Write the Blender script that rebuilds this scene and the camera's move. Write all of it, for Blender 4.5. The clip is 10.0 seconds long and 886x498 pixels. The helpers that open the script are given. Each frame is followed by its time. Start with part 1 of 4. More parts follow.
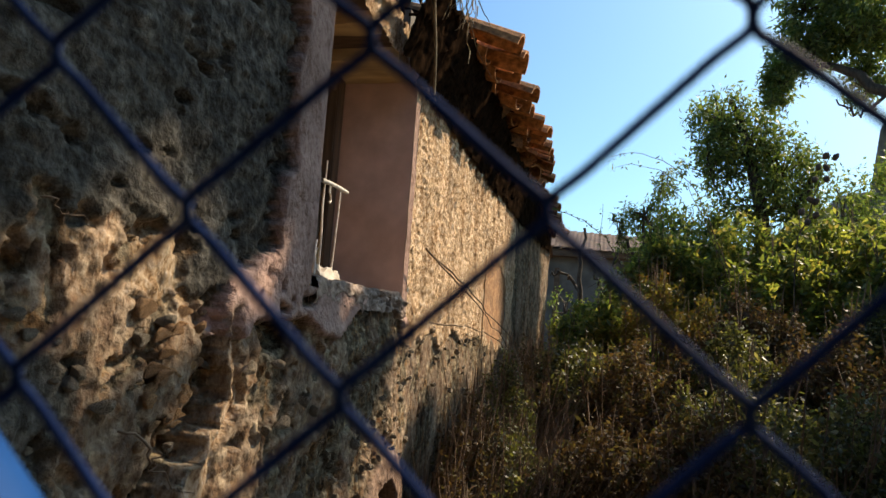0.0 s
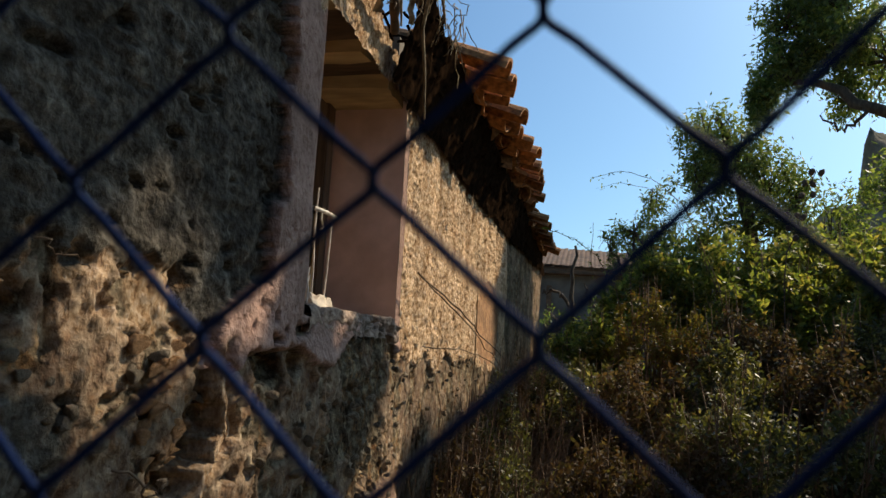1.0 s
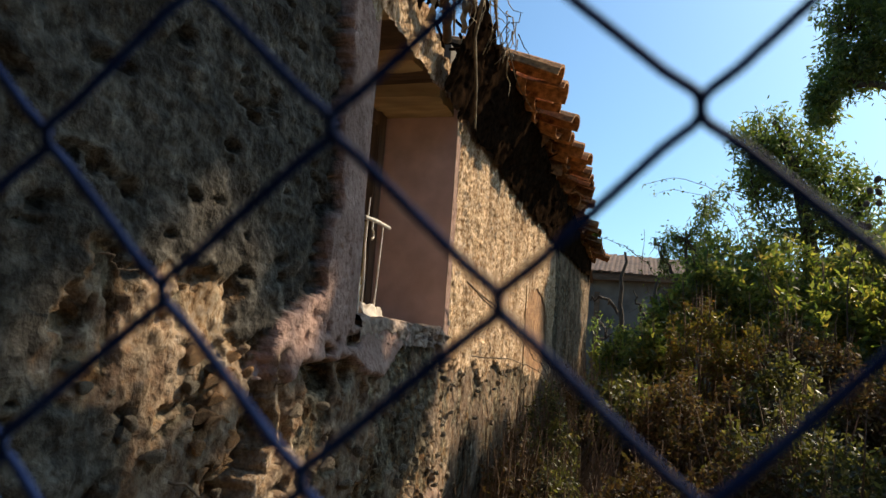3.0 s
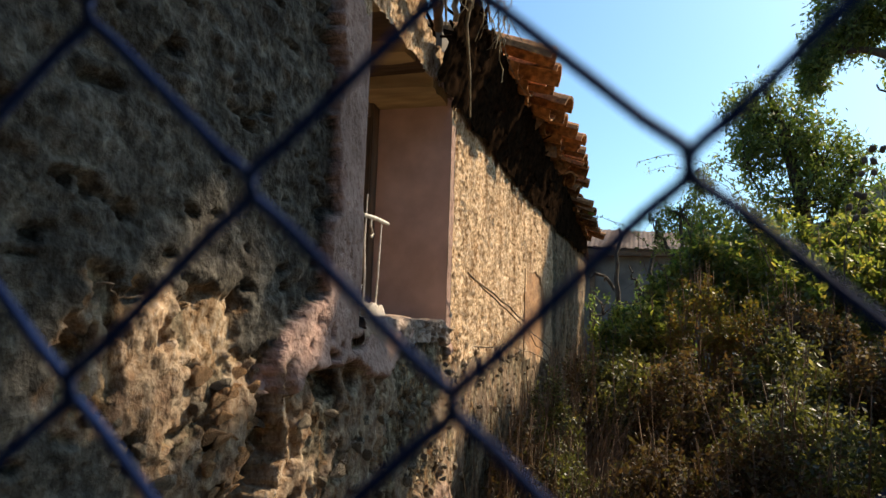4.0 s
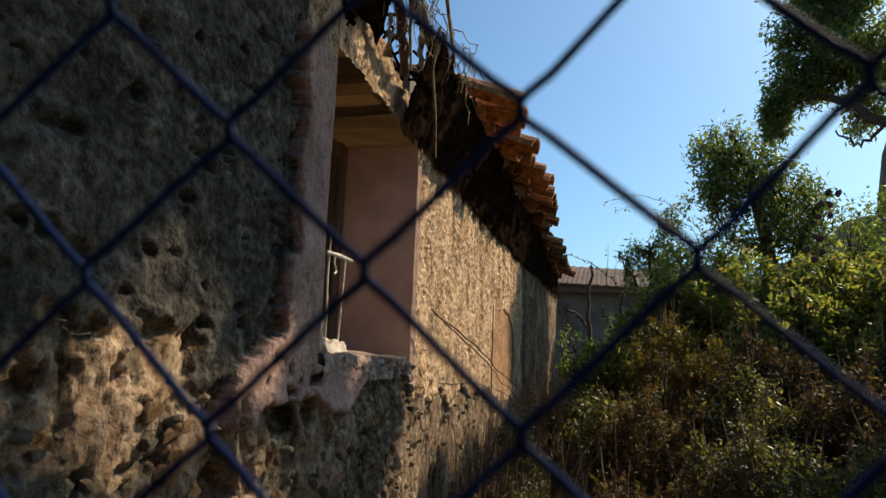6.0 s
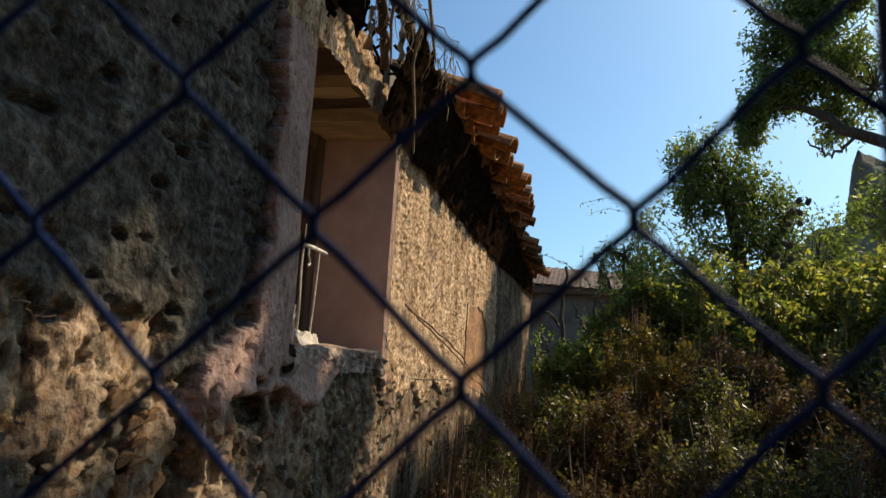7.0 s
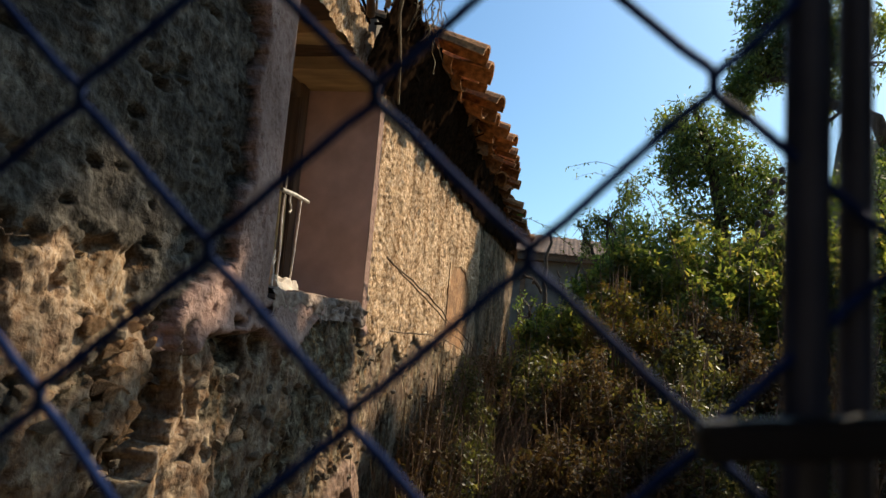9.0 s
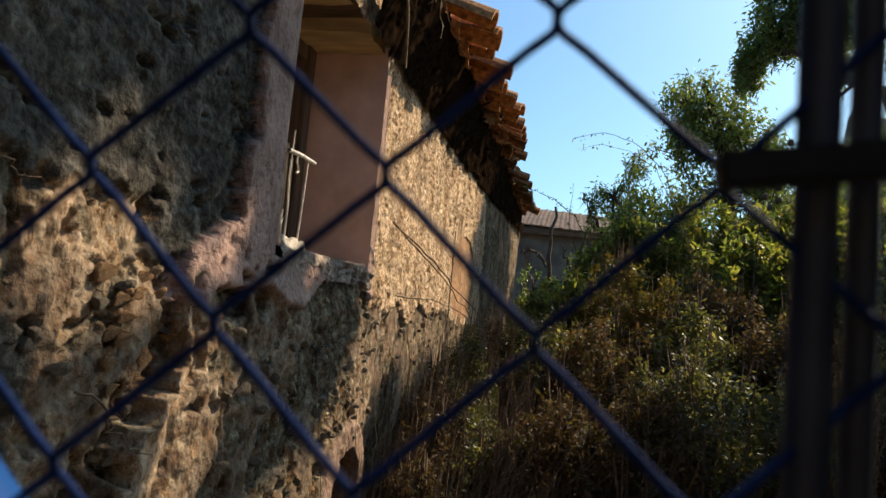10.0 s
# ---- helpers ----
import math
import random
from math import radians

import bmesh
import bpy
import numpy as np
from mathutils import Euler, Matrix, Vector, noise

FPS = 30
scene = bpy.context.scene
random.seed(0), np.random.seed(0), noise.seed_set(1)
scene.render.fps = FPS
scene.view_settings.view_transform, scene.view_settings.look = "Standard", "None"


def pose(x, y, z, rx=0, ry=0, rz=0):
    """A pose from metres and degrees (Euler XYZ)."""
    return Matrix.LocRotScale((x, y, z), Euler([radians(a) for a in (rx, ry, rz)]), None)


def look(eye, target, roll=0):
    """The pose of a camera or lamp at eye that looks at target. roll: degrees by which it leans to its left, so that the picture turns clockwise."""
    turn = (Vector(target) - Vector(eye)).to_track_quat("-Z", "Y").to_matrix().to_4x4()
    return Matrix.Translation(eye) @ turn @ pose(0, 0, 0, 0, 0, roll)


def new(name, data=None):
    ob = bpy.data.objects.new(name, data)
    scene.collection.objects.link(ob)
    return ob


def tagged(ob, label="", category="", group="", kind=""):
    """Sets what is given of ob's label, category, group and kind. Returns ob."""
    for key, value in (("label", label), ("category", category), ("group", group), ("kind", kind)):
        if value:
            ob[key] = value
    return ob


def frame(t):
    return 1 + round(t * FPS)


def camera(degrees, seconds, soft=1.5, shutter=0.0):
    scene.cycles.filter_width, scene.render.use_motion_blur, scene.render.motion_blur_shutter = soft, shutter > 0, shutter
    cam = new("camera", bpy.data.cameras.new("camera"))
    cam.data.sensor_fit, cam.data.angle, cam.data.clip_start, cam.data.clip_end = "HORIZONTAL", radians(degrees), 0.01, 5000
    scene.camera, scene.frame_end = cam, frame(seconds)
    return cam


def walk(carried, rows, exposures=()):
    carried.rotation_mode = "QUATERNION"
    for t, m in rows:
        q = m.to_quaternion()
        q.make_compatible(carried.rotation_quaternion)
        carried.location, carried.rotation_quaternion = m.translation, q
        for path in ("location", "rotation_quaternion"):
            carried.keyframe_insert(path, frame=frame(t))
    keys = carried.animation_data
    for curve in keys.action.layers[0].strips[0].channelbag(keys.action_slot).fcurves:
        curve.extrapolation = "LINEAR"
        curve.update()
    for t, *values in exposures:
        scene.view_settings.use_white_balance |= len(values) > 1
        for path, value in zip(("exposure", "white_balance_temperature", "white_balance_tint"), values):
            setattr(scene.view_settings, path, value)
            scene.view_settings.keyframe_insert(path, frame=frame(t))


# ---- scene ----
cam = camera(66.6, 10.0, 1.5)
cam.data.dof.use_dof = True
cam.data.dof.focus_distance = 4.0
cam.data.dof.aperture_fstop = 15.5
# seconds, x, y, z, yaw to the left, pitch up, lean to the left
ROWS = [
    (0, 0.0005, -0.0016, 1.5999, 13.13, 6.33, 4.16),
    (0.5, 0.0053, -0.0068, 1.6098, 13.14, 7.67, 1.93),
    (1, 0.0002, -0.0113, 1.6167, 12.51, 7.97, 3.12),
    (1.5, -0.0078, -0.0188, 1.6131, 16.23, 7.62, 3.09),
    (2, -0.0067, -0.0165, 1.6073, 18.54, 7.11, 4.44),
    (2.5, -0.0065, -0.0119, 1.6128, 17.19, 8.52, 5.41),
    (4, -0.0435, 0.0113, 1.6798, 15.82, 6.37, 1.95),
    (4.5, -0.0359, -0.0090, 1.6785, 17.27, 9.62, 3.45),
    (5, -0.0151, -0.0211, 1.6855, 15.59, 10.60, 2.72),
    (5.5, -0.0019, -0.0190, 1.6860, 14.64, 9.51, 2.11),
    (7, 0.0109, -0.0194, 1.6768, 11.86, 9.35, 3.62),
    (7.5, 0.0143, -0.0168, 1.6757, 10.87, 9.23, 3.89),
    (8, 0.0237, -0.0129, 1.6777, 9.64, 9.41, 3.44),
    (8.5, 0.0296, -0.0088, 1.6620, 9.11, 7.70, 3.86),
    (9, 0.0259, -0.0147, 1.6331, 10.42, 6.58, 4.89),
    (9.5, 0.0237, -0.0186, 1.6056, 11.70, 5.23, 5.72),
    (10, 0.0251, -0.0177, 1.5959, 10.62, 4.43, 5.49),
]
walk(cam, [(t, pose(x, y, z, 0, 0, yaw) @ pose(0, 0, 0, 90 + pitch, 0, 0) @ pose(0, 0, 0, 0, 0, lean))
           for t, x, y, z, yaw, pitch, lean in ROWS],
     exposures=[(0, 0.36), (0.5, 0.10), (1, -0.1), (1.5, 0.04), (2.5, 0.1), (4, 0.42), (4.5, 0.0), (5.5, -0.05), (7, -0.06), (8, -0.09), (9, 0.10), (10, 0.24)])

# ---- light ----
SUN = Vector((0.31, 0.35, 0.43)).normalized()
world = bpy.data.worlds.new("sky")
scene.world = world
world.use_nodes = True
wn = world.node_tree.nodes
sky = wn.new("ShaderNodeTexSky")
sky.sky_type = "NISHITA"
sky.sun_disc = False
sky.sun_elevation = math.asin(SUN.z)
sky.sun_rotation = math.atan2(SUN.x, SUN.y)
sky.dust_density = 1.5
sky.ozone_density = 1.6
wn["Background"].inputs[1].default_value = 0.138
tint = wn.new("ShaderNodeMix")
tint.data_type, tint.blend_type = "RGBA", "MULTIPLY"
tint.inputs[0].default_value = 1.0
tint.inputs[7].default_value = (0.69, 0.975, 1.11, 1)
world.node_tree.links.new(sky.outputs[0], tint.inputs[6])
world.node_tree.links.new(tint.outputs[2], wn["Background"].inputs[0])
sun = new("sun", bpy.data.lights.new("sun", "SUN"))
sun.data.energy = 6.0
sun.data.angle = radians(0.55)
sun.data.color = (1.0, 0.83, 0.60)
sun.matrix_world = look(SUN * 30, (0, 0, 0))

rng = np.random.default_rng(7)


# ---- materials ----
def shader(name):
    m = bpy.data.materials.new(name)
    m.use_nodes = True
    nt = m.node_tree
    return m, nt, nt.nodes["Principled BSDF"]


def node(nt, kind, **props):
    n = nt.nodes.new(kind)
    for k, v in props.items():
        n.inputs[k].default_value = v
    return n


def ramp(nt, fac, stops):
    r = nt.nodes.new("ShaderNodeValToRGB")
    el = r.color_ramp.elements
    while len(el) < len(stops):
        el.new(0.5)
    for e, (at, c) in zip(el, stops):
        e.position, e.color = at, (*c, 1)
    nt.links.new(fac, r.inputs[0])
    return r.outputs[0]


def mix(nt, a, b, fac, mode="MIX"):
    m = nt.nodes.new("ShaderNodeMix")
    m.data_type, m.blend_type = "RGBA", mode
    for sock, val in ((m.inputs[0], fac), (m.inputs[6], a), (m.inputs[7], b)):
        if hasattr(val, "is_output"):
            nt.links.new(val, sock)
        elif isinstance(val, tuple):
            sock.default_value = (*val, 1)
        else:
            sock.default_value = val
    return m.outputs[2]


def coords(nt, stretch=(1, 1, 1)):
    tc = nt.nodes.new("ShaderNodeTexCoord")
    mp = node(nt, "ShaderNodeMapping", Scale=stretch)
    nt.links.new(tc.outputs["Object"], mp.inputs[0])
    return mp.outputs[0]


def noise_tex(nt, vec, scale, detail=6.0, rough=0.6):
    n = node(nt, "ShaderNodeTexNoise", Scale=scale, Detail=detail, Roughness=rough)
    nt.links.new(vec, n.inputs["Vector"])
    return n.outputs["Fac"]


def bump(nt, bsdf, height, dist, strength=1.0):
    b = node(nt, "ShaderNodeBump", Strength=strength, Distance=dist)
    nt.links.new(height, b.inputs["Height"])
    nt.links.new(b.outputs[0], bsdf.inputs["Normal"])


def plain(name, c1, c2, scale=20.0, rough=0.8, relief=0.002, metal=0.0, vary=0.0, stretch=(1, 1, 1), blotch=0.8):
    m, nt, b = shader(name)
    v = coords(nt, stretch)
    big, fine = noise_tex(nt, v, scale * 0.25, 3), noise_tex(nt, v, scale)
    col = ramp(nt, fine, [(0.3, c1), (0.7, c2)])
    col = mix(nt, col, ramp(nt, big, [(0.35, (0.55, 0.55, 0.55)), (0.65, (1.15, 1.12, 1.08))]), blotch, "MULTIPLY")
    if vary:
        info = nt.nodes.new("ShaderNodeObjectInfo")
        col = mix(nt, col, ramp(nt, info.outputs["Random"], [(0, (1 - vary,) * 3), (1, (1 + vary * 0.6, 1 + vary * 0.4, 1 + vary * 0.2))]), 1.0, "MULTIPLY")
    nt.links.new(col, b.inputs["Base Color"])
    b.inputs["Roughness"].default_value, b.inputs["Metallic"].default_value = rough, metal
    bump(nt, b, fine, relief)
    return m


def wall_shader():
    m, nt, b = shader("old_wall")
    zone = nt.nodes.new("ShaderNodeAttribute")
    zone.attribute_name = "zone"
    sep = nt.nodes.new("ShaderNodeSeparateColor")
    nt.links.new(zone.outputs["Color"], sep.inputs[0])
    v = coords(nt)
    vs = coords(nt, (1, 1, 0.5))
    vd = coords(nt, (1, 1, 0.22))
    fine, mid, big = noise_tex(nt, v, 52, 4, 0.6), noise_tex(nt, v, 22, 6), noise_tex(nt, v, 4.5, 4)
    fibre = noise_tex(nt, vs, 95, 5, 0.72)
    drip = noise_tex(nt, vd, 16, 4, 0.6)
    stone = ramp(nt, mid, [(0.30, (0.055, 0.047, 0.038)), (0.5, (0.105, 0.093, 0.076)), (0.70, (0.19, 0.170, 0.138))])
    stone = mix(nt, stone, ramp(nt, fine, [(0.35, (0.35, 0.33, 0.3)), (0.6, (1.1, 1.1, 1.1))]), 0.85, "MULTIPLY")
    pink = ramp(nt, mid, [(0.25, (0.31, 0.195, 0.155)), (0.7, (0.46, 0.305, 0.245))])
    pink = mix(nt, pink, ramp(nt, fine, [(0.38, (0.55, 0.5, 0.48)), (0.5, (1, 1, 1))]), 0.6, "MULTIPLY")
    straw = ramp(nt, fibre, [(0.35, (0.15, 0.082, 0.04)), (0.44, (0.52, 0.32, 0.17)), (0.53, (0.78, 0.565, 0.36)), (0.66, (0.97, 0.80, 0.64))])
    rubble = ramp(nt, mid, [(0.30, (0.05, 0.036, 0.025)), (0.41, (0.20, 0.12, 0.056)), (0.48, (0.165, 0.132, 0.088)), (0.6, (0.26, 0.22, 0.155)), (0.72, (0.47, 0.41, 0.30))])
    rubble = mix(nt, rubble, ramp(nt, fine, [(0.35, (0.4, 0.36, 0.32)), (0.6, (1.1, 1.1, 1.1))]), 0.8, "MULTIPLY")
    vor = node(nt, "ShaderNodeTexVoronoi", Scale=30.0)
    warp = nt.nodes.new("ShaderNodeVectorMath")
    nz = node(nt, "ShaderNodeTexNoise", Scale=26.0, Detail=3.0)
    nt.links.new(v, nz.inputs["Vector"])
    sc = nt.nodes.new("ShaderNodeVectorMath")
    sc.operation = "SCALE"
    sc.inputs[3].default_value = 0.036
    nt.links.new(nz.outputs["Color"], sc.inputs[0])
    nt.links.new(v, warp.inputs[0])
    nt.links.new(sc.outputs[0], warp.inputs[1])
    nt.links.new(warp.outputs[0], vor.inputs["Vector"])
    sv = nt.nodes.new("ShaderNodeSeparateColor")
    nt.links.new(vor.outputs["Color"], sv.inputs[0])
    chip = ramp(nt, sv.outputs[0], [(0.0, (0.55, 0.52, 0.5)), (0.55, (0.95, 0.95, 0.95)), (0.85, (1.25, 1.2, 1.1)), (1.0, (1.7, 1.65, 1.55))])
    speck = noise_tex(nt, v, 85, 3, 0.5)
    grit = ramp(nt, speck, [(0.36, (0.3, 0.28, 0.26)), (0.45, (0.95, 0.95, 0.95)), (0.6, (1.0, 1.0, 1.0)), (0.72, (1.9, 1.85, 1.75))])
    stone = mix(nt, stone, grit, 0.45, "MULTIPLY")
    rubble = mix(nt, rubble, grit, 0.7, "MULTIPLY")
    crust = noise_tex(nt, vs, 17, 7, 0.66)
    rubble = mix(nt, rubble, ramp(nt, crust, [(0.40, (0.26, 0.19, 0.13)), (0.455, (0.95, 0.92, 0.88)), (0.56, (1.0, 1.0, 1.0)), (0.62, (1.5, 1.42, 1.28))]), 0.9, "MULTIPLY")
    stone = mix(nt, stone, chip, 0.5, "MULTIPLY")
    rubble = mix(nt, rubble, chip, 0.7, "MULTIPLY")
    col = mix(nt, stone, rubble, sep.outputs[2])
    straw = mix(nt, straw, ramp(nt, drip, [(0.36, (0.5, 0.4, 0.3)), (0.5, (0.95, 0.93, 0.9)), (0.66, (1.12, 1.12, 1.12))]), 0.85, "MULTIPLY")
    col = mix(nt, col, straw, sep.outputs[1])
    col = mix(nt, col, pink, sep.outputs[0])
    col = mix(nt, col, ramp(nt, big, [(0.35, (0.6, 0.58, 0.55)), (0.62, (1.1, 1.08, 1.05))]), 0.7, "MULTIPLY")
    nt.links.new(col, b.inputs["Base Color"])
    b.inputs["Roughness"].default_value = 0.95
    b.inputs["Specular IOR Level"].default_value = 0.15
    flake = node(nt, "ShaderNodeTexVoronoi", Scale=48.0)
    flake.distance = "CHEBYCHEV"
    nt.links.new(warp.outputs[0], flake.inputs["Vector"])
    bump(nt, b, mix(nt, mix(nt, fine, flake.outputs["Distance"], 0.3), fibre, sep.outputs[1]), 0.011)
    return m


def leaf_shader(name, stops, glow=0.45, gloss=0.48):
    m, nt, b = shader(name)
    geo = nt.nodes.new("ShaderNodeNewGeometry")
    col = ramp(nt, geo.outputs["Random Per Island"], stops)
    nt.links.new(col, b.inputs["Base Color"])
    b.inputs["Roughness"].default_value = gloss
    b.inputs["Specular IOR Level"].default_value = 0.5 if gloss < 0.6 else 0.25
    tr = nt.nodes.new("ShaderNodeBsdfTranslucent")
    nt.links.new(mix(nt, col, (2.3, 2.3, 1.15), 1.0, "MULTIPLY"), tr.inputs[0])
    ms = node(nt, "ShaderNodeMixShader", Fac=glow)
    nt.links.new(b.outputs[0], ms.inputs[1])
    nt.links.new(tr.outputs[0], ms.inputs[2])
    nt.links.new(ms.outputs[0], nt.nodes["Material Output"].inputs[0])
    return m


M_WALL = wall_shader()
M_PLASTER = plain("pink_plaster", (0.60, 0.415, 0.33), (0.71, 0.51, 0.42), 14, 0.9, 0.0008, blotch=0.3)
M_WHITE = plain("white_plaster", (0.44, 0.38, 0.31), (0.64, 0.57, 0.48), 40, 0.9, 0.002)
M_WOOD = plain("weathered_wood", (0.08, 0.046, 0.025), (0.20, 0.125, 0.066), 30, 0.8, 0.002, stretch=(1, 1, 0.12))
M_BEAM = plain("dark_timber", (0.07, 0.045, 0.025), (0.17, 0.105, 0.06), 30, 0.85, 0.003, stretch=(0.15, 1, 1))
M_LATH = plain("pale_lath", (0.46, 0.33, 0.15), (0.64, 0.49, 0.25), 26, 0.9, 0.003, stretch=(0.2, 1, 1))
M_STICK = plain("bleached_stick", (0.55, 0.50, 0.42), (0.78, 0.74, 0.66), 60, 0.8, 0.001)
M_TILE = plain("clay_tile", (0.19, 0.085, 0.032), (0.60, 0.29, 0.10), 34, 0.92, 0.006, vary=0.45, blotch=0.9)
M_STONE = plain("rubble_stone", (0.16, 0.125, 0.085), (0.40, 0.33, 0.235), 26, 0.95, 0.006, vary=0.4)
M_INFILL = plain("orange_brick", (0.30, 0.14, 0.06), (0.56, 0.31, 0.14), 30, 0.95, 0.008)
M_BRICK = plain("earth_brick", (0.30, 0.15, 0.06), (0.52, 0.31, 0.14), 28, 0.95, 0.006, vary=0.35)
M_STRAW = plain("old_straw", (0.16, 0.115, 0.065), (0.40, 0.32, 0.20), 40, 0.85, 0.0005)
# near-black, no specular: the deep shade under the eave is in this colour
M_SHADE_DEBRIS = plain("cane_debris", (0.006, 0.0045, 0.0035), (0.032, 0.018, 0.010), 40, 0.9, 0.002)
M_SHADE_DEBRIS.node_tree.nodes["Principled BSDF"].inputs["Specular IOR Level"].default_value = 0.0
M_WIRE = plain("blue_coated_wire", (0.009, 0.021, 0.080), (0.016, 0.034, 0.112), 160, 0.7, 0.0001)
M_WIRE.node_tree.nodes["Principled BSDF"].inputs["Specular IOR Level"].default_value = 0.03
M_BLUE = plain("blue_paint", (0.004, 0.052, 0.21), (0.009, 0.078, 0.28), 12, 0.6, 0.0002)
M_BLUE.node_tree.nodes["Principled BSDF"].inputs["Specular IOR Level"].default_value = 0.12
M_STEEL = plain("dull_steel", (0.022, 0.027, 0.045), (0.05, 0.056, 0.082), 60, 0.5, 0.0002, metal=0.2)
M_BAR = plain("black_iron", (0.004, 0.005, 0.008), (0.012, 0.013, 0.017), 60, 0.6, 0.0002, metal=0.4)
M_GROUND = plain("dry_earth", (0.12, 0.085, 0.05), (0.24, 0.18, 0.11), 6, 1.0, 0.02)
M_FARWALL = plain("grey_render", (0.095, 0.086, 0.074), (0.17, 0.158, 0.135), 3, 0.9, 0.01)
M_FARROOF = plain("faded_tile", (0.085, 0.052, 0.038), (0.17, 0.105, 0.075), 8, 0.95, 0.01)
M_BARK = plain("tree_bark", (0.035, 0.026, 0.018), (0.10, 0.075, 0.05), 30, 0.95, 0.006, stretch=(1, 1, 0.3))
M_TWIG = plain("dry_twig", (0.09, 0.058, 0.034), (0.25, 0.165, 0.10), 30, 0.9, 0.001)
M_ROCK = plain("crag_rock", (0.10, 0.09, 0.06), (0.24, 0.20, 0.14), 0.6, 1.0, 0.3)
M_INNER = plain("room_plaster", (0.20, 0.17, 0.14), (0.30, 0.26, 0.21), 6, 0.95, 0.003)
M_LEAF = leaf_shader("tree_leaf", [(0, (0.042, 0.066, 0.020)), (0.6, (0.085, 0.12, 0.032)), (1, (0.18, 0.20, 0.06))], 0.5)
M_SHRUB = leaf_shader("shrub_leaf", [(0, (0.045, 0.07, 0.018)), (0.5, (0.115, 0.135, 0.034)), (0.8, (0.215, 0.22, 0.06)), (1, (0.24, 0.18, 0.06))], 0.55)
M_DRY = leaf_shader("dry_leaf", [(0, (0.045, 0.03, 0.018)), (0.5, (0.095, 0.055, 0.03)), (0.8, (0.05, 0.052, 0.02)), (0.94, (0.14, 0.092, 0.052)), (1, (0.20, 0.15, 0.10))], 0.25, 0.7)
M_BRUSH = leaf_shader("brush_leaf", [(0, (0.026, 0.030, 0.012)), (0.55, (0.055, 0.056, 0.02)), (0.85, (0.095, 0.098, 0.036)), (1, (0.22, 0.19, 0.095))], 0.4)
M_RUST = leaf_shader("rusty_leaf", [(0, (0.10, 0.09, 0.02)), (0.6, (0.11, 0.09, 0.022)), (1, (0.15, 0.07, 0.025))], 0.4)


# ---- mesh tools ----
def fast_mesh(name, verts, faces, mat):
    me = bpy.data.meshes.new(name)
    verts, faces = np.asarray(verts, np.float32), np.asarray(faces, np.int32)
    n, k = faces.shape
    me.vertices.add(len(verts))
    me.vertices.foreach_set("co", verts.ravel())
    me.loops.add(n * k)
    me.loops.foreach_set("vertex_index", faces.ravel())
    me.polygons.add(n)
    me.polygons.foreach_set("loop_start", np.arange(0, n * k, k, dtype=np.int32))
    me.update(calc_edges=True)
    me.materials.append(mat)
    return me


def smooth(me):
    me.polygons.foreach_set("use_smooth", np.ones(len(me.polygons), bool))
    return me


def part(name, me, parent, label="", m=None):
    ob = new(name, me)
    ob.parent = parent
    if m is not None:
        ob.matrix_basis = m
    if label:
        ob["label"] = label
    return ob


def bm_mesh(name, bm, mat, soft=False):
    me = bpy.data.meshes.new(name)
    bm.to_mesh(me)
    bm.free()
    me.materials.append(mat)
    return smooth(me) if soft else me


def box_mesh(name, lo, hi, mat, bevel=0.004, rough=0.0):
    bm = bmesh.new()
    bmesh.ops.create_cube(bm, size=1)
    lo, hi = Vector(lo), Vector(hi)
    for v in bm.verts:
        v.co = Vector([(lo[i] + hi[i]) / 2 + v.co[i] * (hi[i] - lo[i]) for i in range(3)])
    if rough:
        bmesh.ops.subdivide_edges(bm, edges=bm.edges, cuts=5, use_grid_fill=True)
        for v in bm.verts:
            v.co += noise.noise_vector(v.co * 23) * rough
    elif bevel:
        bmesh.ops.bevel(bm, geom=bm.edges, offset=bevel, segments=2, affect="EDGES")
    return bm_mesh(name, bm, mat)


def tubes(lines, radii, sides=5):
    """Tubes along polylines of one length: lines (n, k, 3), radii (n, k)."""
    lines, radii = np.asarray(lines, float), np.asarray(radii, float)
    n, k, _ = lines.shape
    d = np.gradient(lines, axis=1)
    d /= np.linalg.norm(d, axis=2, keepdims=True) + 1e-12
    ref = np.where(np.abs(d[..., 2:3]) > 0.9, [[[1.0, 0, 0]]], [[[0, 0, 1.0]]])
    a = np.cross(d, ref)
    a /= np.linalg.norm(a, axis=2, keepdims=True) + 1e-12
    b = np.cross(d, a)
    th = np.arange(sides) * 2 * np.pi / sides
    ring = a[:, :, None] * np.cos(th)[:, None] + b[:, :, None] * np.sin(th)[:, None]
    verts = (lines[:, :, None] + ring * radii[:, :, None, None]).reshape(-1, 3)
    base = (np.arange(n)[:, None, None] * k + np.arange(k - 1)[None, :, None]) * sides
    s = np.arange(sides)[None, None]
    q = np.stack([base + s, base + (s + 1) % sides, base + sides + (s + 1) % sides, base + sides + s], -1).reshape(-1, 4)
    return verts, q


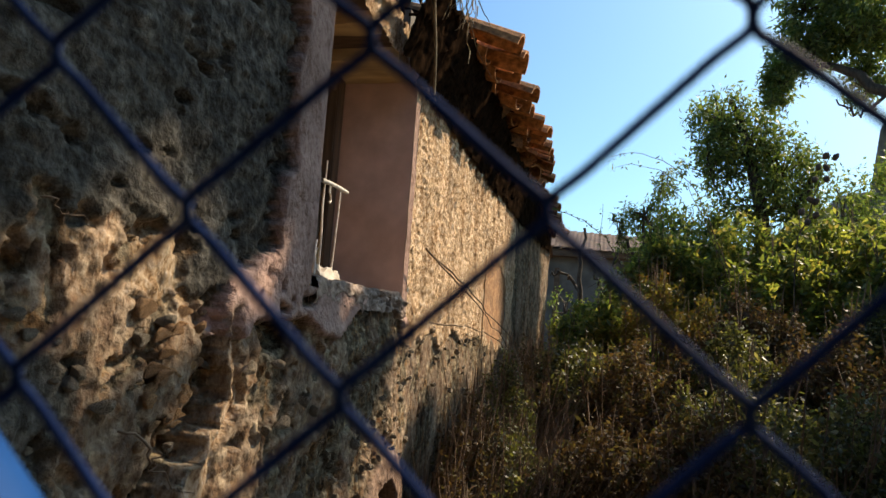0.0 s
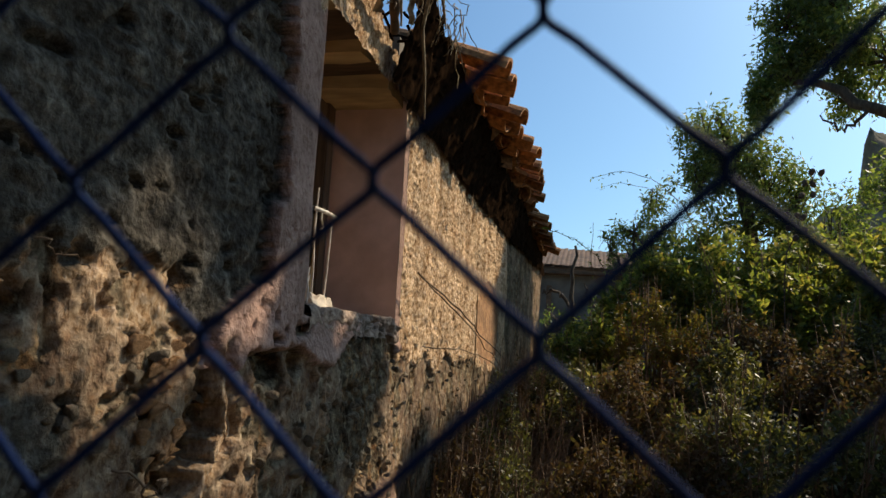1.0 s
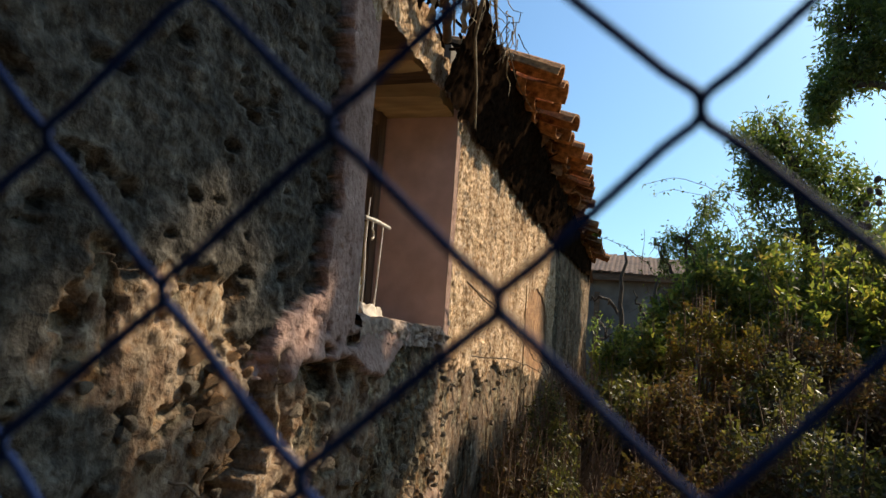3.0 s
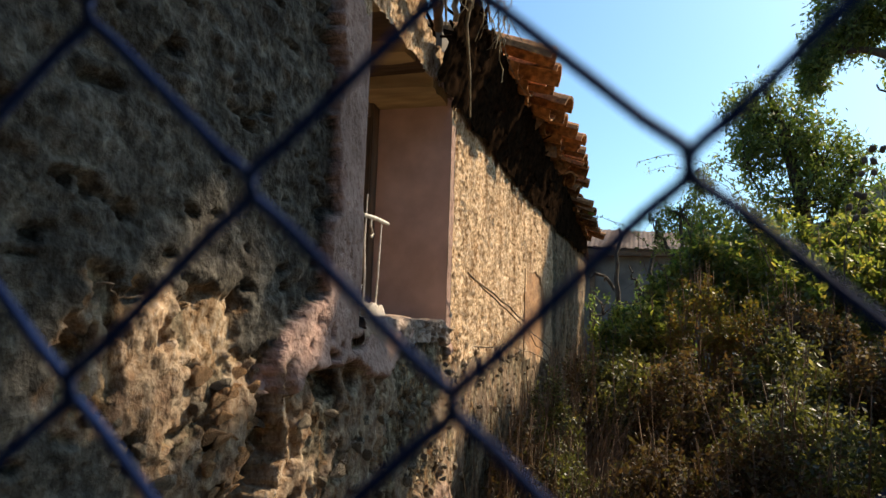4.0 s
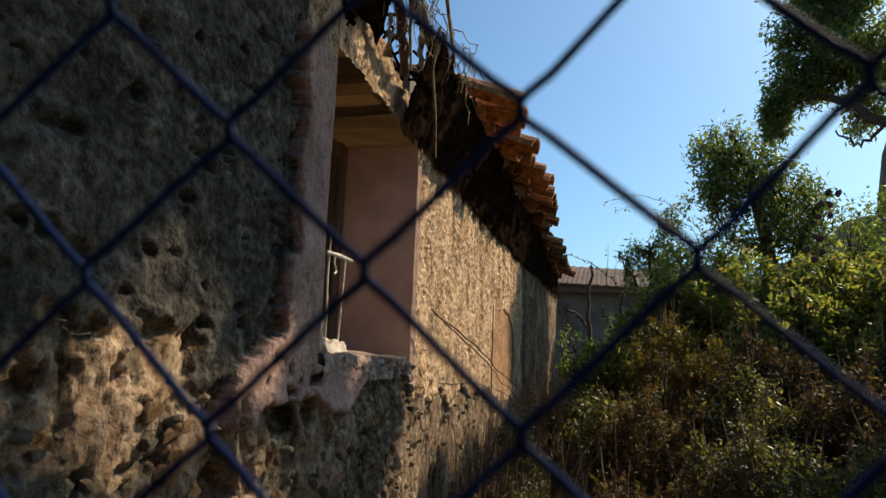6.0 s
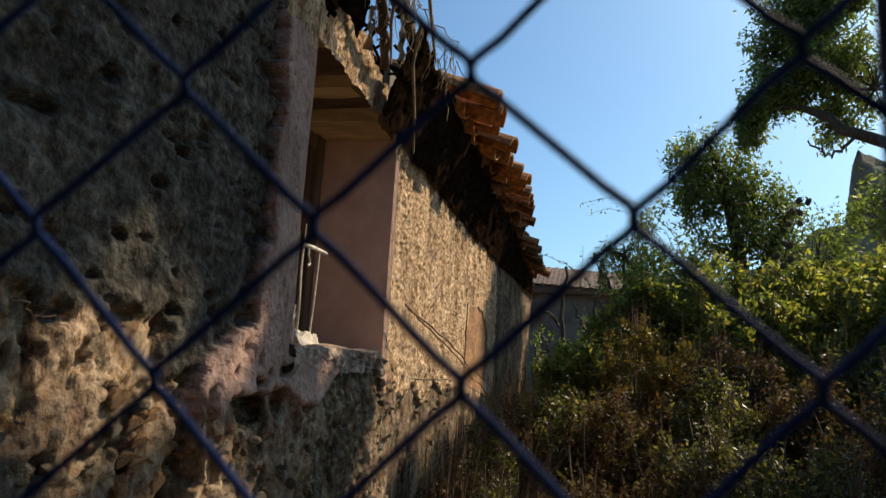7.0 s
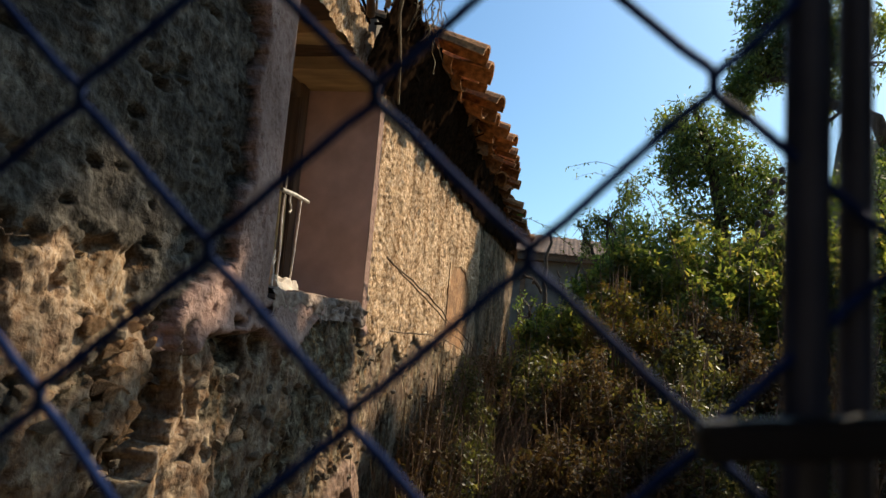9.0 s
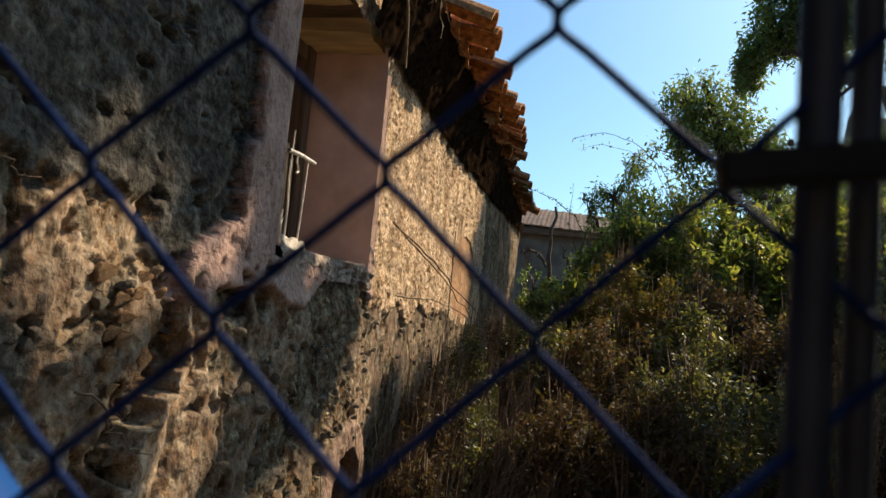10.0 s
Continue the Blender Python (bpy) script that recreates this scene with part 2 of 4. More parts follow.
def leaves(at, length, width, down=0.6, seed=1):
    g = np.random.default_rng(seed)
    n = len(at)
    d = g.normal(size=(n, 3))
    d /= np.linalg.norm(d, axis=1, keepdims=True)
    d[:, 2] -= down
    d /= np.linalg.norm(d, axis=1, keepdims=True)
    s = np.cross(d, g.normal(size=(n, 3)))
    s /= np.linalg.norm(s, axis=1, keepdims=True) + 1e-9
    up = np.cross(d, s)
    ln = (length * g.uniform(0.6, 1.3, n))[:, None]
    wd = (width * g.uniform(0.6, 1.3, n))[:, None]
    v = np.stack([at, at + d * ln * 0.45 + s * wd / 2 + up * wd * 0.15, at + d * ln, at + d * ln * 0.45 - s * wd / 2 + up * wd * 0.15], 1)
    return v.reshape(-1, 3), np.arange(n * 4).reshape(n, 4)


def merge(*chunks):
    vs, fs, at = [], [], 0
    for v, f in chunks:
        vs.append(v)
        fs.append(f + at)
        at += len(v)
    return np.concatenate(vs), np.concatenate(fs)


def lattice_hash(i, j, k, seed):
    h = (i.astype(np.uint64) * np.uint64(0x9E3779B1) + j.astype(np.uint64) * np.uint64(0x85EBCA77) + np.uint64(k * 7919 + seed * 104729 + 17)) & np.uint64(0xFFFFFFFF)
    for m in (0x7FEB352D, 0x846CA68B):
        h = ((h ^ (h >> np.uint64(15))) * np.uint64(m)) & np.uint64(0xFFFFFFFF)
    h = h ^ (h >> np.uint64(16))
    return (h & np.uint64(0xFFFFF)).astype(float) / 1048575.0


def vnoise(a, b, seed=0):
    i, j = np.floor(a).astype(np.int64), np.floor(b).astype(np.int64)
    u, v = a - i, b - j
    u, v = u * u * (3 - 2 * u), v * v * (3 - 2 * v)
    h = lambda p, q: lattice_hash(i + p, j + q, 0, seed)
    return (h(0, 0) * (1 - u) + h(1, 0) * u) * (1 - v) + (h(0, 1) * (1 - u) + h(1, 1) * u) * v


def fbm(a, b, octaves=4, seed=0):
    out, amp = 0, 0.5
    for o in range(octaves):
        out = out + amp * (vnoise(a, b, seed + o) - 0.5) * 2
        a, b, amp = a * 2.03, b * 2.03, amp * 0.5
    return out


def cells(a, b, seed=0):
    """Distance to the nearest and second nearest scattered point, and the nearest one's random value."""
    i, j = np.floor(a).astype(np.int64), np.floor(b).astype(np.int64)
    f1, f2, val = np.full(a.shape, 9.0), np.full(a.shape, 9.0), np.zeros(a.shape)
    for p in (-1, 0, 1):
        for q in (-1, 0, 1):
            x = i + p + lattice_hash(i + p, j + q, 1, seed)
            y = j + q + lattice_hash(i + p, j + q, 2, seed)
            d = np.hypot(a - x, b - y)
            r = lattice_hash(i + p, j + q, 3, seed)
            near = d < f1
            f2 = np.where(near, f1, np.minimum(f2, d))
            val = np.where(near, r, val)
            f1 = np.where(near, d, f1)
    return f1, f2, val


def step01(x, lo, hi):
    t = np.clip((x - lo) / (hi - lo), 0, 1)
    return t * t * (3 - 2 * t)


def inside(py, pz, poly):
    hit = np.zeros(py.shape, bool)
    for (a, b), (c, d) in zip(poly, poly[1:] + poly[:1]):
        cross = ((b > pz) != (d > pz)) & (py < (c - a) * (pz - b) / (d - b + 1e-12) + a)
        hit ^= cross
    return hit


# ---- ground, distance ----
gx = np.concatenate([np.linspace(-300, -8, 14), np.linspace(-7, 12, 60), np.linspace(14, 300, 14)])
gy = np.concatenate([np.linspace(-300, -6, 12), np.linspace(-5, 14, 60), np.linspace(16, 600, 20)])
GX, GY = np.meshgrid(gx, gy, indexing="ij")
GZ = fbm(GX * 0.8, GY * 0.8, 3, 5) * 0.06 - 0.03


def grid_faces(n, m):
    idx = np.arange(n * m).reshape(n, m)
    return np.stack([idx[:-1, :-1], idx[1:, :-1], idx[1:, 1:], idx[:-1, 1:]], -1).reshape(-1, 4)


ground = new("ground", smooth(fast_mesh("ground", np.stack([GX, GY, GZ], -1).reshape(-1, 3), grid_faces(len(gx), len(gy)), M_GROUND)))
tagged(ground, "dry bare earth under thick undergrowth", "ground", kind="structure")

hx, hs = np.linspace(6, 60, 90), np.linspace(0, 1, 26)
HX, HS = np.meshgrid(hx, hs, indexing="ij")
top = 5.0 + 8.0 * step01(HX, 12, 17) + 5.0 * step01(HX, 17, 26) + 7.5 * step01(HX, 26.1, 26.9) * step01(-HX, -40, -32) + fbm(HX * 0.55, HX * 0, 4, 3) * 1.2
HY = 74 - 14 * (1 - HS) - fbm(HX * 0.4, HS * 5, 4, 8) * 3
HZ = top * HS ** 0.8 + fbm(HX * 0.9, HS * 9, 3, 12) * 0.6 * HS
hill = new("hill", smooth(fast_mesh("hill", np.stack([HX, HY, HZ], -1).reshape(-1, 3), grid_faces(90, 26), M_ROCK)))
tagged(hill, "distant brown rocky hill with a steep crag", "hill", kind="structure")


# ---- far building ----
def far_house():
    house = tagged(new("farm_building"), "grey rendered farm building with a low tiled roof behind the shrubs", "building")
    house.location = (0, 16, 0)
    part("wall", box_mesh("wall", (-2.6, 0, 0), (3.4, 4, 3.6), M_FARWALL, 0.02), house)
    bm = bmesh.new()
    for x0 in np.arange(-2.9, 3.7, 0.22):
        z = 4.0 - 0.055 * (x0 + 2.9)
        for s, h in ((0, 0.022), (0.11, 0.0)):
            vs = [bm.verts.new((x0 + s + dx, y, z + h + up + rise)) for y, rise in ((-0.35, -0.34), (2.2, 0.42)) for dx, up in ((0, 0), (0.055, 0.014), (0.11, 0))]
            bm.faces.new((vs[0], vs[1], vs[4], vs[3]))
            bm.faces.new((vs[1], vs[2], vs[5], vs[4]))
    tagged(part("roof", bm_mesh("roof", bm, M_FARROOF), house), kind="stuff")
    bm = bmesh.new()
    q = [bm.verts.new((x, y, 3.97 - 0.055 * (x + 2.9) + r)) for x, y, r in ((-2.9, -0.33, -0.345), (3.7, -0.33, -0.345), (3.7, 2.2, 0.41), (-2.9, 2.2, 0.41))]
    bm.faces.new(q)
    bmesh.ops.solidify(bm, geom=bm.faces[:], thickness=0.06)
    part("roof_slab", bm_mesh("roof_slab", bm, M_FARROOF), house)
    part("eaves_board", box_mesh("eaves_board", (-2.9, -0.3, 3.36), (3.6, 0.1, 3.52), M_BEAM, 0.01), house)
    for x in (-1.0, 0.75):
        part("post", box_mesh("post", (x, -0.12, 0), (x + 0.12, -0.004, 3.1), M_BEAM, 0.01), house)
    return house


far_house()

# ---- the old house: front wall ----
W_Y0, W_Y1, W_Z0, W_Z1 = 1.49, 2.26, 1.668, 2.47
V_Y0, V_Y1, V_Z0, V_Z1 = 4.04, 4.82, 1.50, 2.03
FACE = -0.67


def edges(*runs):
    out = np.concatenate([np.arange(a, b - s * 0.4, s) for a, b, s in runs] + [[runs[-1][1]]])
    return out


wy = edges((-2.5, 0.3, 0.07), (0.3, W_Y0, 0.0052), (W_Y0, W_Y1, 0.0075), (W_Y1, V_Y0, 0.011), (V_Y0, V_Y1, 0.02), (V_Y1, 7.7, 0.03))
wz = edges((0.0, 1.0, 0.05), (1.0, V_Z0, 0.0065), (V_Z0, W_Z0, 0.006), (W_Z0, V_Z1, 0.006), (V_Z1, W_Z1, 0.006), (W_Z1, 3.0, 0.012))
Y, Z = np.meshgrid(wy, wz, indexing="ij")
wob, wob2 = fbm(Y * 9, Z * 9, 4, 21), fbm(Y * 9, Z * 9, 4, 33)
PY, PZ = Y + wob * 0.05 + 0.03 * fbm(Y * 26, Z * 26, 3, 23), Z + wob2 * 0.05 + 0.03 * fbm(Y * 26, Z * 26, 3, 37)
PINK = [(1.28, 2.62), (1.50, 2.62), (1.52, 1.69), (1.90, 1.68), (1.80, 1.615), (1.70, 1.575), (1.58, 1.545), (1.47, 1.575), (1.36, 1.595), (1.25, 1.575), (1.17, 1.57), (1.12, 1.53), (1.05, 1.55), (1.09, 1.62),
        (1.14, 1.672), (1.21, 1.715), (1.265, 1.74), (1.262, 1.83), (1.295, 1.93)]
pink = inside(Y + 0.028 * wob + 0.012 * fbm(Y * 40, Z * 30, 3, 23), Z + 0.025 * wob2 + 0.012 * fbm(Y * 40, Z * 30, 3, 37), PINK) | ((Y >= W_Y1 - 1e-6) & (Y < 2.315 + 0.02 * wob) & (PZ > 1.58) & (PZ < 2.38))
pink &= ~((fbm(Y * 16, Z * 16, 3, 50) > 0.42) & (Z < 1.69))
pink &= ~((PZ > 2.42) & (Y < 2.32))
straw = (((PY > 2.31) & (PZ > 1.55 - 0.03 * (Y - 2.3) + 0.09 * fbm(Y * 5, Z * 2, 3, 52))) | ((PY > 1.32) & (PZ > 2.41))) & ~pink
far = (PY > 5.12 + 0.25 * fbm(Y * 3, Z * 1.2, 3, 56)) & (PZ < 2.7)
straw &= ~far
rub = (far | (PZ < 1.63) | ((PZ < 1.73) & (PY < 1.02))) & (PY > 0.67 + 0.12 * step01(-Z, -1.58, -1.48) + 0.06 * fbm(Y * 6, Z * 6, 3, 58)) & ~pink & ~straw
zone = np.stack([pink, straw, rub, np.ones_like(pink)], -1).astype(float)
soft = zone.copy()
for _ in range(1):
    soft[1:-1, 1:-1] = (soft[1:-1, 1:-1] * 2 + soft[2:, 1:-1] + soft[:-2, 1:-1] + soft[1:-1, 2:] + soft[1:-1, :-2]) / 6
pk, st, rb = soft[..., 0], soft[..., 1], soft[..., 2]
warp, warp2 = fbm(Y * 20, Z * 20, 3, 41), fbm(Y * 20, Z * 20, 3, 43)
f1, f2, cid = cells(Y / 0.055 + warp * 0.7, Z / 0.036 + warp2 * 0.7, 4)
s1, s2, sid = cells(Y / 0.021 + warp, Z / 0.015 + warp2, 14)
small = 0.006 * np.clip((f2 - f1) * 2.2, 0, 1) ** 0.8 * (0.15 + cid) + 0.0025 * np.clip((s2 - s1) * 2, 0, 1) * (0.2 + sid) + 0.008 * fbm(Y * 26, Z * 44, 4, 60) + 0.010 * fbm(Y * 7, Z * 11, 3, 63)
pits = -0.024 * step01(fbm(Y * 15, Z * 30, 4, 71), 0.26, 0.48)
g1, g2, gid = cells(Y / 0.115 + wob * 1.5 + warp * 0.3, Z / 0.075 + wob2 * 1.5 + warp2 * 0.3, 9)
large = 0.004 * np.clip((g2 - g1) * 2.4, 0, 1) ** 0.6 * (0.1 + gid) + 0.004 * np.clip((s2 - s1) * 2, 0, 1) * sid + 0.007 * fbm(Y * 34, Z * 34, 4, 84) + 0.012 * fbm(Y * 6, Z * 4, 4, 80)
large += -0.022 * step01(fbm(Y * 17, Z * 14, 4, 85), 0.34, 0.40) + 0.004 * step01(fbm(Y * 34, Z * 24, 4, 88), 0.02, 0.08)
skin = step01(fbm(Y * 10 + wob, Z * 6 + wob2, 5, 86), -0.01, 0.03)
large = large + 0.008 * skin + (1 - skin) * (0.005 * np.clip((f2 - f1) * 2, 0, 1) * cid - 0.004)
zone[..., 0] = np.maximum(zone[..., 0], rb * skin * 0.16)
zone[..., 1] = np.maximum(zone[..., 1], rb * skin * 0.14)
# yellowish straw tint: the sunlit patch put into the colour of the rubble's top
zone[..., 1] = np.maximum(zone[..., 1], rb * 0.5 * step01(Z, 1.57, 1.63) * step01(-Y, -1.04, -0.94) * step01(fbm(Y * 14, Z * 14, 4, 89), -0.3, 0.0))
large *= 1 - 0.65 * step01(Y, 2.1, 2.5)
t1, t2, tid = cells(Y / 0.024 + warp, Z / 0.019 + warp2, 17)
fibre = 0.010 * fbm(Y * 46, Z * 34, 4, 90) + 0.014 * fbm(Y * 9, Z * 6, 3, 95) + 0.008 * np.clip((t2 - t1) * 2, 0, 1) * tid - 0.005 * step01(fbm(Y * 44, Z * 24, 4, 97), 0.2, 0.45)
flat = 0.028 + 0.005 * fbm(Y * 9, Z * 9, 3, 99) - 0.008 * step01(fbm(Y * 30, Z * 34, 3, 101), 0.42, 0.5)
D = pk * flat + st * fibre + rb * (large - 0.015) + (1 - pk - st - rb) * (small + pits - 0.006)
D += 0.018 * fbm(Y * 2.6, Z * 2.6, 3, 110) * (1 - st)
D += 0.030 * step01(-Z, -1.66, -1.5) * step01(Y, 0.9, 1.2) * step01(-Y, -2.4, -2.1)
# open crack along the plaster's broken edge
crack = np.zeros(pink.shape)
for k in range(1, 4):
    crack[:-k] = np.maximum(crack[:-k], pink[k:] & ~pink[:-k])
D -= 0.045 * crack * step01(Z, 1.60, 1.66) * step01(-Y, -1.45, -1.4) * step01(fbm(Y * 5, Z * 9, 3, 61), -0.25, 0.05)
# tall sliver of old tan plaster standing proud of the rubble, with a hollow beside it
left = np.interp(Z, [1.15, 1.27, 1.36, 1.45, 1.53, 1.60], [0.95, 0.99, 1.03, 1.07, 1.085, 1.075]) + 0.06 * wob + 0.04 * warp
band = step01(Z, 1.16, 1.22) * step01(-Z, -1.62, -1.58)
u = (Y - left) / (0.075 + 0.05 * step01(-Z, -1.5, -1.3))
flake = band * step01(u, 0.0, 0.06) * step01(-u, -1.0, -0.9)
D = D * (1 - flake) + flake * (0.046 * (1 - u) + 0.004 + 0.007 * fbm(Y * 26, Z * 12, 5, 115) - 0.012 * step01(fbm(Y * 30, Z * 16, 4, 117), 0.25, 0.35))
D -= 0.03 * band * step01(u, -0.9, -0.2) * step01(-u, 0.0, 0.12)
zone[..., 0] = zone[..., 0] * (1 - flake) + 0.10 * flake
zone[..., 1] = zone[..., 1] * (1 - flake) + 0.60 * flake
# small arched niche low in the wall and a broken hole beside the sill
arch = np.hypot(Y - 2.15, np.maximum(Z - 0.94, 0)) + 0.02 * wob + 0.012 * warp
ring = step01(-arch, -0.25, -0.22) * step01(arch, 0.13, 0.145)
void = step01(-arch, -0.145, -0.13)
D = D * (1 - 0.7 * ring) + 0.035 * ring - 0.06 * void
zone[..., 0] = np.maximum(zone[..., 0] * (1 - void), 0.6 * ring)
zone[..., 1] = np.maximum(zone[..., 1] * (1 - void), 0.3 * ring)
zone[..., 2] = np.maximum(zone[..., 2], void)
gap = step01(-np.hypot((Y - 1.29) / 0.085, (Z - 1.552) / 0.04) - 0.5 * wob - 0.25 * warp, -1.0, -0.75)
gap = np.maximum(gap, step01(-np.hypot((Y - 1.44) / 0.035, (Z - 1.556) / 0.035) - 0.5 * wob2 - 0.25 * warp, -1.0, -0.75))
D -= 0.06 * gap * (0.7 + warp2)
zone[..., 0] *= 1 - gap
zone[..., 2] = np.maximum(zone[..., 2], gap)
edge = np.minimum.reduce([np.abs(Y - W_Y0) + 9 * ((Z < W_Z0) | (Z > W_Z1)), np.abs(Y - W_Y1) + 9 * ((Z < W_Z0) | (Z > W_Z1))])
keep = step01(edge, 0.0, 0.05)
D = D * keep + 0.006 * (1 - keep)
# smooth plaster return on the window's sunny side
lip = (Y >= W_Y1 - 1e-6) * step01(-Y, -2.345, -2.315) * step01(Z, 1.58, 1.64) * step01(-Z, -2.42, -2.38)
D = D * (1 - lip) + (0.008 + 0.002 * warp) * lip
edge2 = np.hypot(np.maximum(np.abs(Y - (V_Y0 + V_Y1) / 2) - (V_Y1 - V_Y0) / 2, 0), np.maximum(np.abs(Z - (V_Z0 + V_Z1) / 2) - (V_Z1 - V_Z0) / 2, 0))
D = D * step01(edge2, 0.0, 0.08)
X = FACE + 0.13 * np.clip((Y - 4.0) / 3.7, 0, 1) + D
me = fast_mesh("wall_east", np.stack([X, Y, Z], -1).reshape(-1, 3), grid_faces(len(wy), len(wz)), M_WALL)
cy, cz = (Y[:-1, :-1] + Y[1:, 1:]) / 2, (Z[:-1, :-1] + Z[1:, 1:]) / 2
crest = 2.62 + 0.10 * fbm(cy * 7, cy * 0, 3, 130) + 0.4 * step01(-cy, -1.35, -1.0) + 0.2 * step01(cy, 2.45, 2.6)
drop = ((cy > W_Y0) & (cy < W_Y1) & (cz > W_Z0) & (cz < W_Z1)) | (np.abs((cy - (V_Y0 + V_Y1) / 2) / (V_Y1 - V_Y0) * 2) ** 3 + np.abs((cz - (V_Z0 + V_Z1) / 2) / (V_Z1 - V_Z0) * 2) ** 3 + 0.5 * fbm(cy * 12, cz * 12, 3, 133) < 0.95) | (cz > crest)
at = me.color_attributes.new("zone", "FLOAT_COLOR", "POINT")
at.data.foreach_set("color", zone.reshape(-1).astype(np.float32))
bm = bmesh.new()
bm.from_mesh(me)
bm.faces.ensure_lookup_table()
gone = np.flatnonzero(drop.ravel())
bmesh.ops.delete(bm, geom=[bm.faces[i] for i in gone], context="FACES")
bm.to_mesh(me)
bm.free()
smooth(me)
wall = tagged(new("wall_east", me), "crumbling rubble stone wall with pink plaster patches and straw-bound earth render", "wall", kind="structure")
# the wall's core behind its skin, round the openings
for lo, hi in (((-1.12, -2.5, 0), (-0.72, W_Y0, 2.6)), ((-1.12, W_Y0, 0), (-0.72, W_Y1, W_Z0 - 0.03)), ((-1.12, W_Y1 + 0.03, 0), (-0.72, V_Y0 - 0.02, 2.75)),
               ((-1.12, V_Y0 - 0.02, 0), (-0.72, V_Y1 + 0.02, V_Z0 - 0.02)), ((-1.12, V_Y0 - 0.02, V_Z1 + 0.02), (-0.72, V_Y1 + 0.02, 2.75)), ((-1.12, V_Y1 + 0.02, 0), (-0.72, 7.7, 2.75))):
    part("core", box_mesh("core", lo, hi, M_INNER, 0), wall)
# two unseen walls, added to hold sky light off the near wall
tagged(new("wall_behind", box_mesh("wall_behind", (-1.1, -3.4, 0), (2.9, -3.0, 5.0), M_FARWALL, 0)), "plain grey unseen wall, added to keep sky light off the near wall", "wall", kind="structure")
tagged(new("wall_opposite", box_mesh("wall_opposite", (2.9, -3.4, 0), (3.2, 0.8, 5.2), M_FARWALL, 0)), "plain grey unseen wall, added to keep sky light off the near wall", "wall", kind="structure")
# reveals
def sheet(name, p, q, r, n, m, mat, amp, freq=14):
    p, q, r = (np.array(c, float) for c in (p, q, r))
    a, b = np.meshgrid(np.linspace(0, 1, n), np.linspace(0, 1, m), indexing="ij")
    v = p + a[..., None] * (q - p) + b[..., None] * (r - p)
    nrm = np.cross(q - p, r - p)
    nrm /= np.linalg.norm(nrm)
    v = v + nrm * (fbm(a * freq * 0.4 + p[1], b * freq * 0.8 + p[2], 4, 140) * amp)[..., None]
    return smooth(fast_mesh(name, v.reshape(-1, 3), grid_faces(n, m), mat))


part("reveal", sheet("reveal", (-1.1, W_Y1, W_Z0 - 0.03), (-0.663, W_Y1 - 0.002, W_Z0 - 0.03), (-1.1, W_Y1, 2.50), 40, 60, M_PLASTER, 0.006, 6), wall, "smooth pink plastered window reveal")
part("reveal", sheet("reveal", (-0.664, W_Y0, W_Z0 - 0.05), (-1.1, W_Y0, W_Z0 - 0.05), (-0.664, W_Y0, 2.55), 40, 60, M_PLASTER, 0.006, 6), wall, "smooth pink plastered window reveal")
for lo, hi, face in (((-1.05, V_Y0, V_Z0), (0, 0, V_Z1), 1), ):
    part("reveal", sheet("reveal", (-0.664, V_Y1, V_Z0), (-1.05, V_Y1, V_Z0), (-0.664, V_Y1, V_Z1), 8, 8, M_BRICK, 0.006), wall)
    part("reveal", sheet("reveal", (-0.664, V_Y0, V_Z0), (-1.05, V_Y0, V_Z0), (-0.664, V_Y0, V_Z1), 8, 8, M_BRICK, 0.006), wall)
    part("boarding", box_mesh("boarding", (-0.12, (V_Y0 - V_Y1) / 2 - 0.03, V_Z0 - 0.02), (0, (V_Y1 - V_Y0) / 2 + 0.03, V_Z1 + 0.02), M_INFILL, 0, 0.004), wall, "orange brick infill of a blocked opening", pose(-0.662, (V_Y0 + V_Y1) / 2, 0, 0, 0, -2))
# end walls, back wall and inner room
for name, lo, hi in (("wall_north", (-4.4, 7.3, 0), (-0.62, 7.69, 2.9)), ("wall_south", (-4.4, -2.5, 0), (-1.12, -2.2, 2.9)), ("wall_west", (-4.7, -2.5, 0), (-4.4, 7.69, 2.9))):
    tagged(new(name, box_mesh(name, lo, hi, M_WALL if name == "wall_north" else M_INNER, 0, 0.0)), "old rubble wall of the abandoned house", "wall", kind="structure")

# ---- window: sill, lintel laths, shutter ----
def sill():
    a, b = np.meshgrid(np.linspace(0, 1, 110), np.concatenate([np.linspace(0, 0.88, 30), np.linspace(0.885, 1, 26)]), indexing="ij")
    yy = W_Y0 - 0.01 + a * (W_Y1 + 0.01 - W_Y0) + b * 0
    xx = -1.0 + 0.357 * np.minimum(b / 0.9, 1) + step01(b, 0.84, 0.93) * (0.016 * fbm(yy * 26, b * 30, 4, 152) - 0.035 * step01(fbm(yy * 19, b * 24, 4, 158), 0.12, 0.35) * step01(a, 0.1, 0.25))
    zz = 1.722 - 0.036 * b - 0.062 * np.maximum(b - 0.9, 0) / 0.1 + 0.009 * fbm(yy * 22, xx * 22, 4, 150) - 0.02 * step01(a, 0.85, 1.0)
    zz -= 0.012 * step01(fbm(yy * 26, xx * 26, 3, 155), 0.2, 0.4) * step01(b, 0.6, 0.85)
    return smooth(fast_mesh("sill", np.stack([xx, yy, zz], -1).reshape(-1, 3), grid_faces(110, 56), M_WALL_SILL))


M_WALL_SILL = plain("sill_mortar", (0.17, 0.115, 0.085), (0.50, 0.38, 0.295), 34, 0.95, 0.008)
window = tagged(new("window_1"), "glassless window opening with broken mortar sill and wooden lintel laths", "window", kind="structure")
part("window_sill", sill(), window, "broken pinkish mortar sill")
